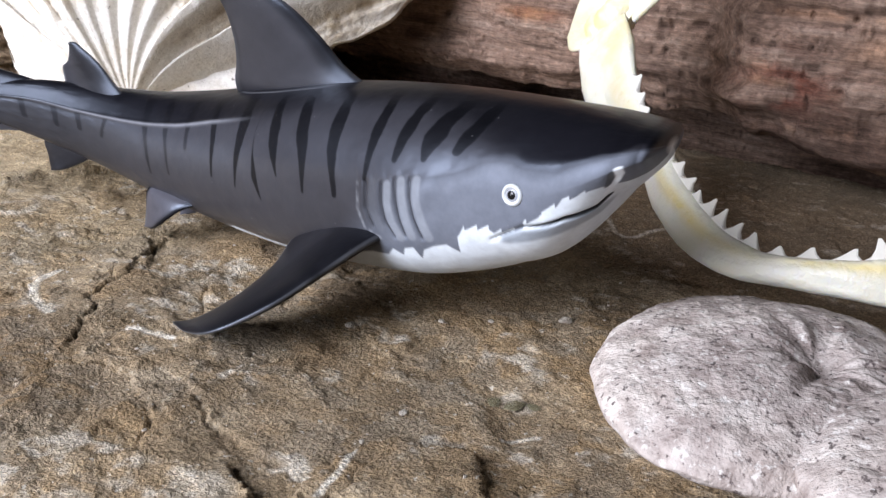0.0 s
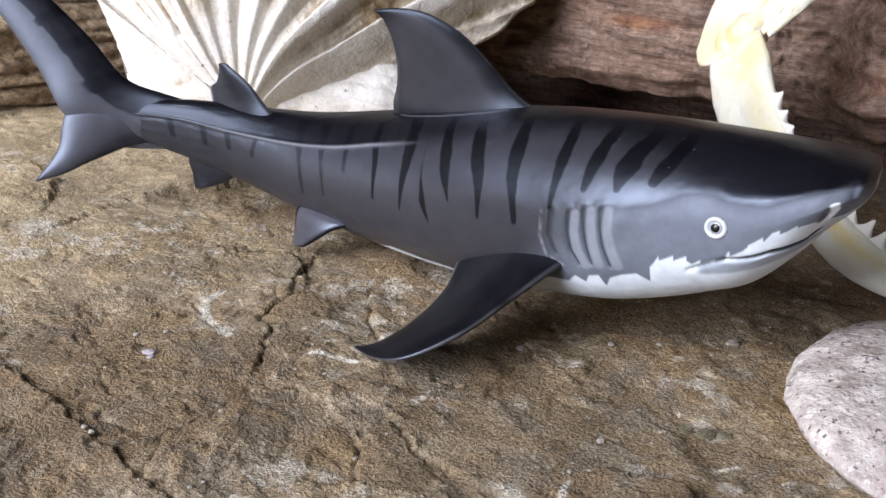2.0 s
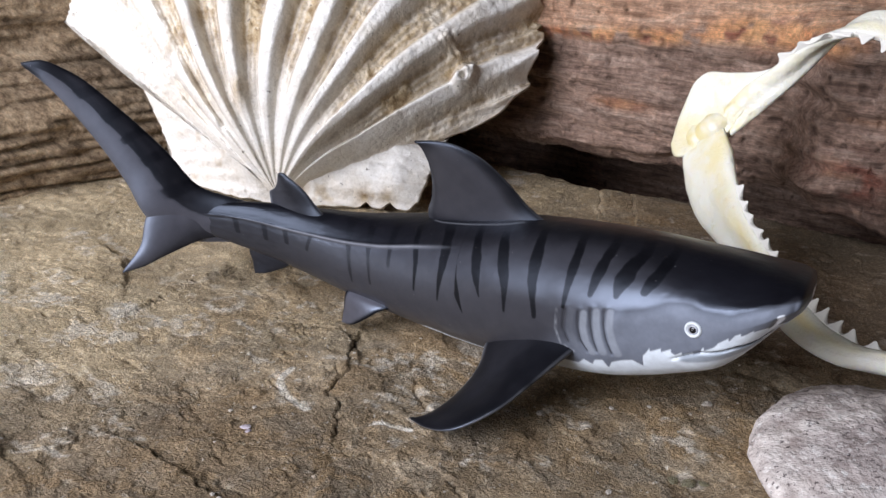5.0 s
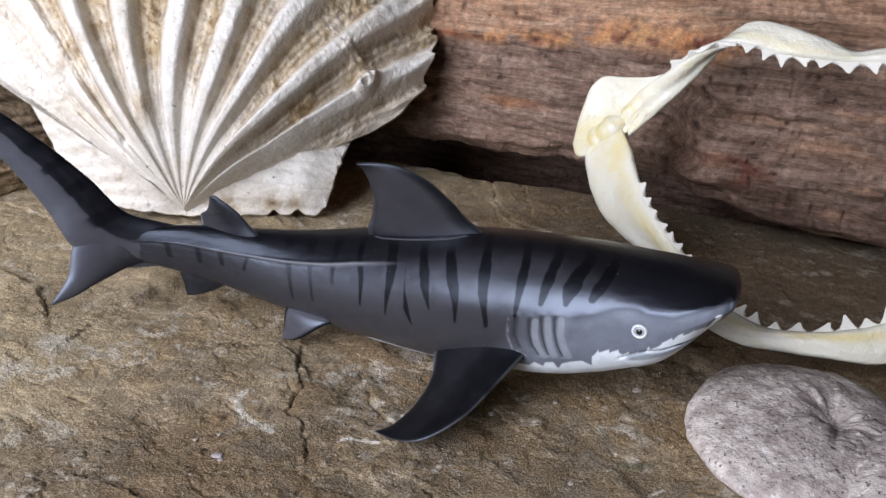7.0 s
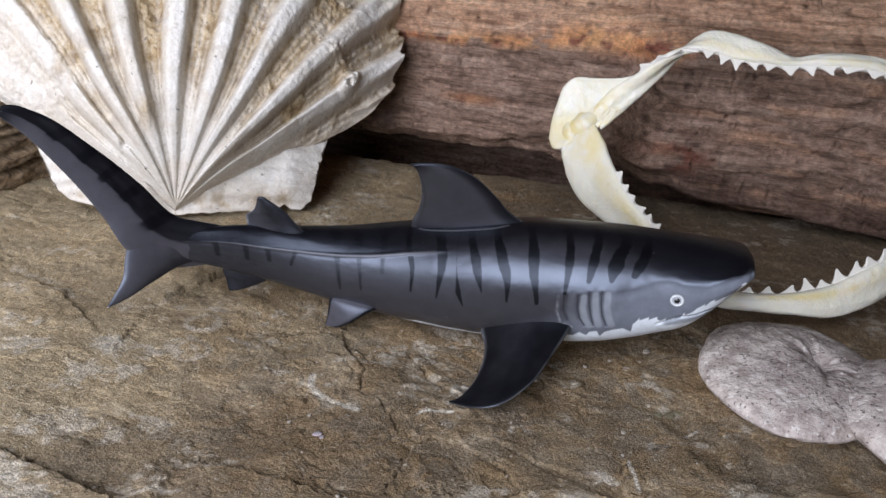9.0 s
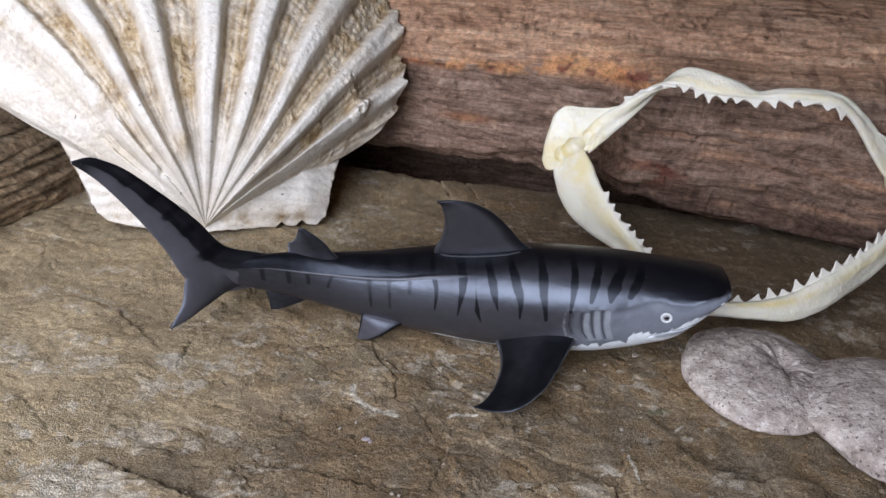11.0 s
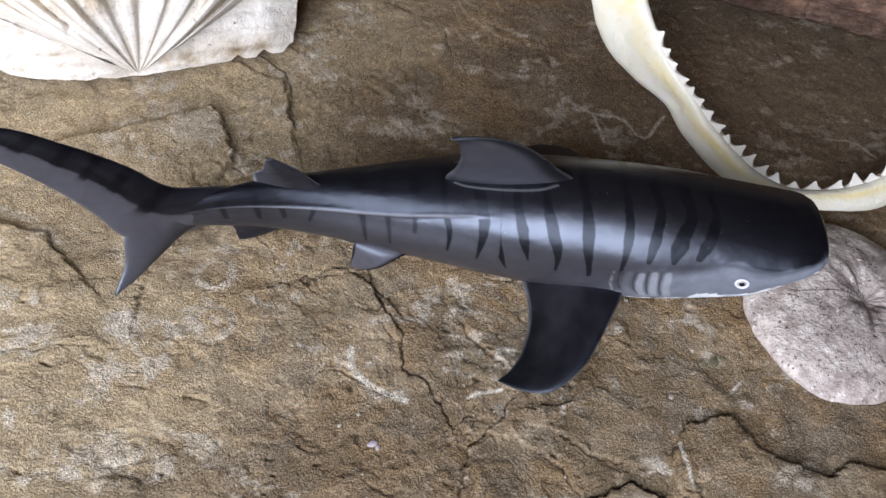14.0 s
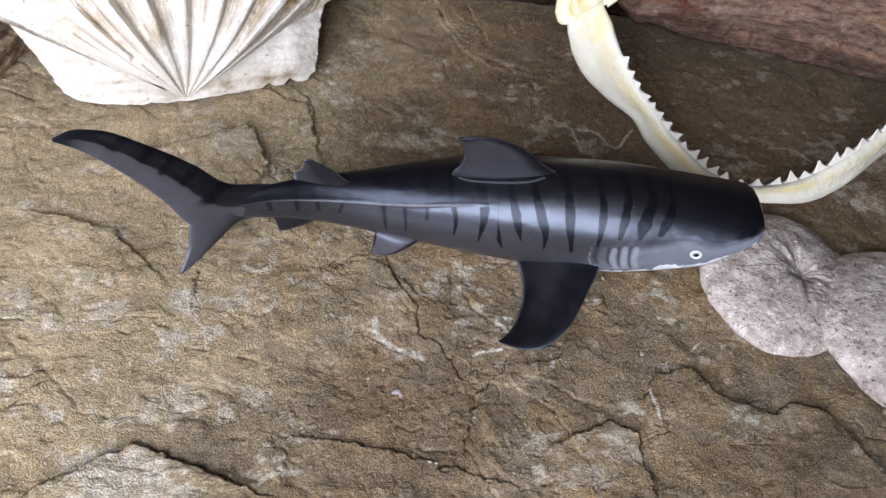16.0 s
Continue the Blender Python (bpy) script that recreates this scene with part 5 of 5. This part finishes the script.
def crumbs():
    n = Nodes("pale_grit", 0.6, 0.4)
    n.base(n.ramp(n.noise(900, 3), [(0.35, (0.36, 0.31, 0.25)), (0.6, (0.62, 0.57, 0.50))]))
    n.bump((n.noise(1500, 3), 0.0002, 0.7))
    resin = Nodes("yellowish_resin", 0.22, 0.6)
    resin.base(resin.ramp(resin.noise(500, 3), [(0.35, (0.50, 0.44, 0.24)), (0.65, (0.78, 0.74, 0.52))]))
    resin.b.inputs["Transmission Weight"].default_value = 0.6
    resin.bump((resin.noise(500, 3), 0.0006, 0.8))
    lilac = Nodes("lilac_shell_grit", 0.5, 0.4)
    lilac.base(lilac.ramp(lilac.noise(900, 3), [(0.4, (0.36, 0.29, 0.33)), (0.6, (0.60, 0.56, 0.58))]))
    kinds = {"grit": (n.mat, "tiny pale crumb of grit on the stone slab"), "resin": (resin.mat, "tiny clear yellowish chip on the stone slab"), "lilac": (lilac.mat, "tiny lilac white chip of shell on the slab")}
    shapes = {key: [crumb_mesh(i + 7 * j) for i in range(4)] for j, key in enumerate(kinds)}
    for key, made in shapes.items():
        for me in made:
            me.materials.append(kinds[key][0])
    places = [(10, 18.8, 0.9), (-30.3, -5.2, 0.55), (-26.1, -2.2, 0.6), (-10.9, -31.3, 0.6), (46.7, -29.2, 0.9), (59.8, 49.6, 1.3), (50.9, 9, 0.8),
              (41.9, 36.6, 0.7), (48.9, 41.9, 0.6), (28.5, 28, 0.9), (50.1, -0.7, 0.5), (-12.7, -31, 0.6), (-1.5, 33, 0.6)]
    places = [(*p, "grit") for p in places] + [(63.6, 20.2, 1.7, "resin"), (60.6, 19.4, 1.4, "resin"), (66.2, 21.6, 1.1, "resin"), (-22.3, -9.7, 1.2, "lilac"), (-21.0, -10.6, 0.7, "lilac")]
    r = random.Random(11)
    for _ in range(70):
        places.append((r.uniform(-125, 85), r.uniform(-45, 75), r.uniform(0.22, 0.42), "grit"))
    for i, (x, y, size, key) in enumerate(places):
        h, _, _ = slab_height(np.array([float(x)]), np.array([float(y)]))
        ob = new("stone_crumb", shapes[key][i % 4])
        flat = 1.0 if key == "grit" else 0.55
        ob.matrix_world = pose(x * MM, y * MM, (h[0] + 0.3 * size * flat) * MM, 0, 0, 47 * i) @ Matrix.Diagonal((size * MM, size * MM, size * flat * MM, 1))
        tagged(ob, kinds[key][1], "stone crumb", "grit on the slab")


crumbs()


# ---- the room that the light comes into ----
def box_mesh(name, lo, hi, bevel=0.0):
    bm = bmesh.new()
    bmesh.ops.create_cube(bm, size=1.0)
    for v in bm.verts:
        v.co = [lo[i] + (v.co[i] + 0.5) * (hi[i] - lo[i]) for i in range(3)]
    if bevel:
        bmesh.ops.bevel(bm, geom=bm.edges[:], offset=bevel, segments=2, affect="EDGES")
    me = bpy.data.meshes.new(name)
    bm.to_mesh(me)
    bm.free()
    return me


def room():
    n = Nodes("matt_wall_paint", 0.9, 0.2)
    n.base(n.mix((0.05, 0.05, 0.052), (0.07, 0.07, 0.072), n.noise(6, 4)))
    n.bump((n.noise(90, 3), 0.001, 0.3))
    wall = n.mat
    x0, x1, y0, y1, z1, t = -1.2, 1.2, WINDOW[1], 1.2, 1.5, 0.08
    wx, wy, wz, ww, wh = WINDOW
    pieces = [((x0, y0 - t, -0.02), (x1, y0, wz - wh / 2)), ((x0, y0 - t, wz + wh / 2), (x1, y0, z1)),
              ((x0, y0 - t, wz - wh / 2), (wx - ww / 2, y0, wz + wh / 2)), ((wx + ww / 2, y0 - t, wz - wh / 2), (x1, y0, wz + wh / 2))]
    bm = bmesh.new()
    for lo, hi in pieces:
        me = box_mesh("piece", lo, hi)
        bm.from_mesh(me)
        bpy.data.meshes.remove(me)
    me = bpy.data.meshes.new("wall_south")
    bm.to_mesh(me)
    bm.free()
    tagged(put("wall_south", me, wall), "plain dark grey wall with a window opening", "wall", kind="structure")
    for name, lo, hi in (("wall_east", (x1, y0 - t, -0.02), (x1 + t, y1, z1)), ("wall_north", (x0 - t, y1, -0.02), (x1 + t, y1 + t, z1)),
                         ("wall_west", (x0 - t, y0 - t, -0.02), (x0, y1, z1)), ("ceiling", (x0 - t, y0 - t, z1), (x1 + t, y1 + t, z1 + t))):
        tagged(put(name, box_mesh(name, lo, hi), wall), "plain dark grey painted surface", name.split("_")[0], kind="structure")


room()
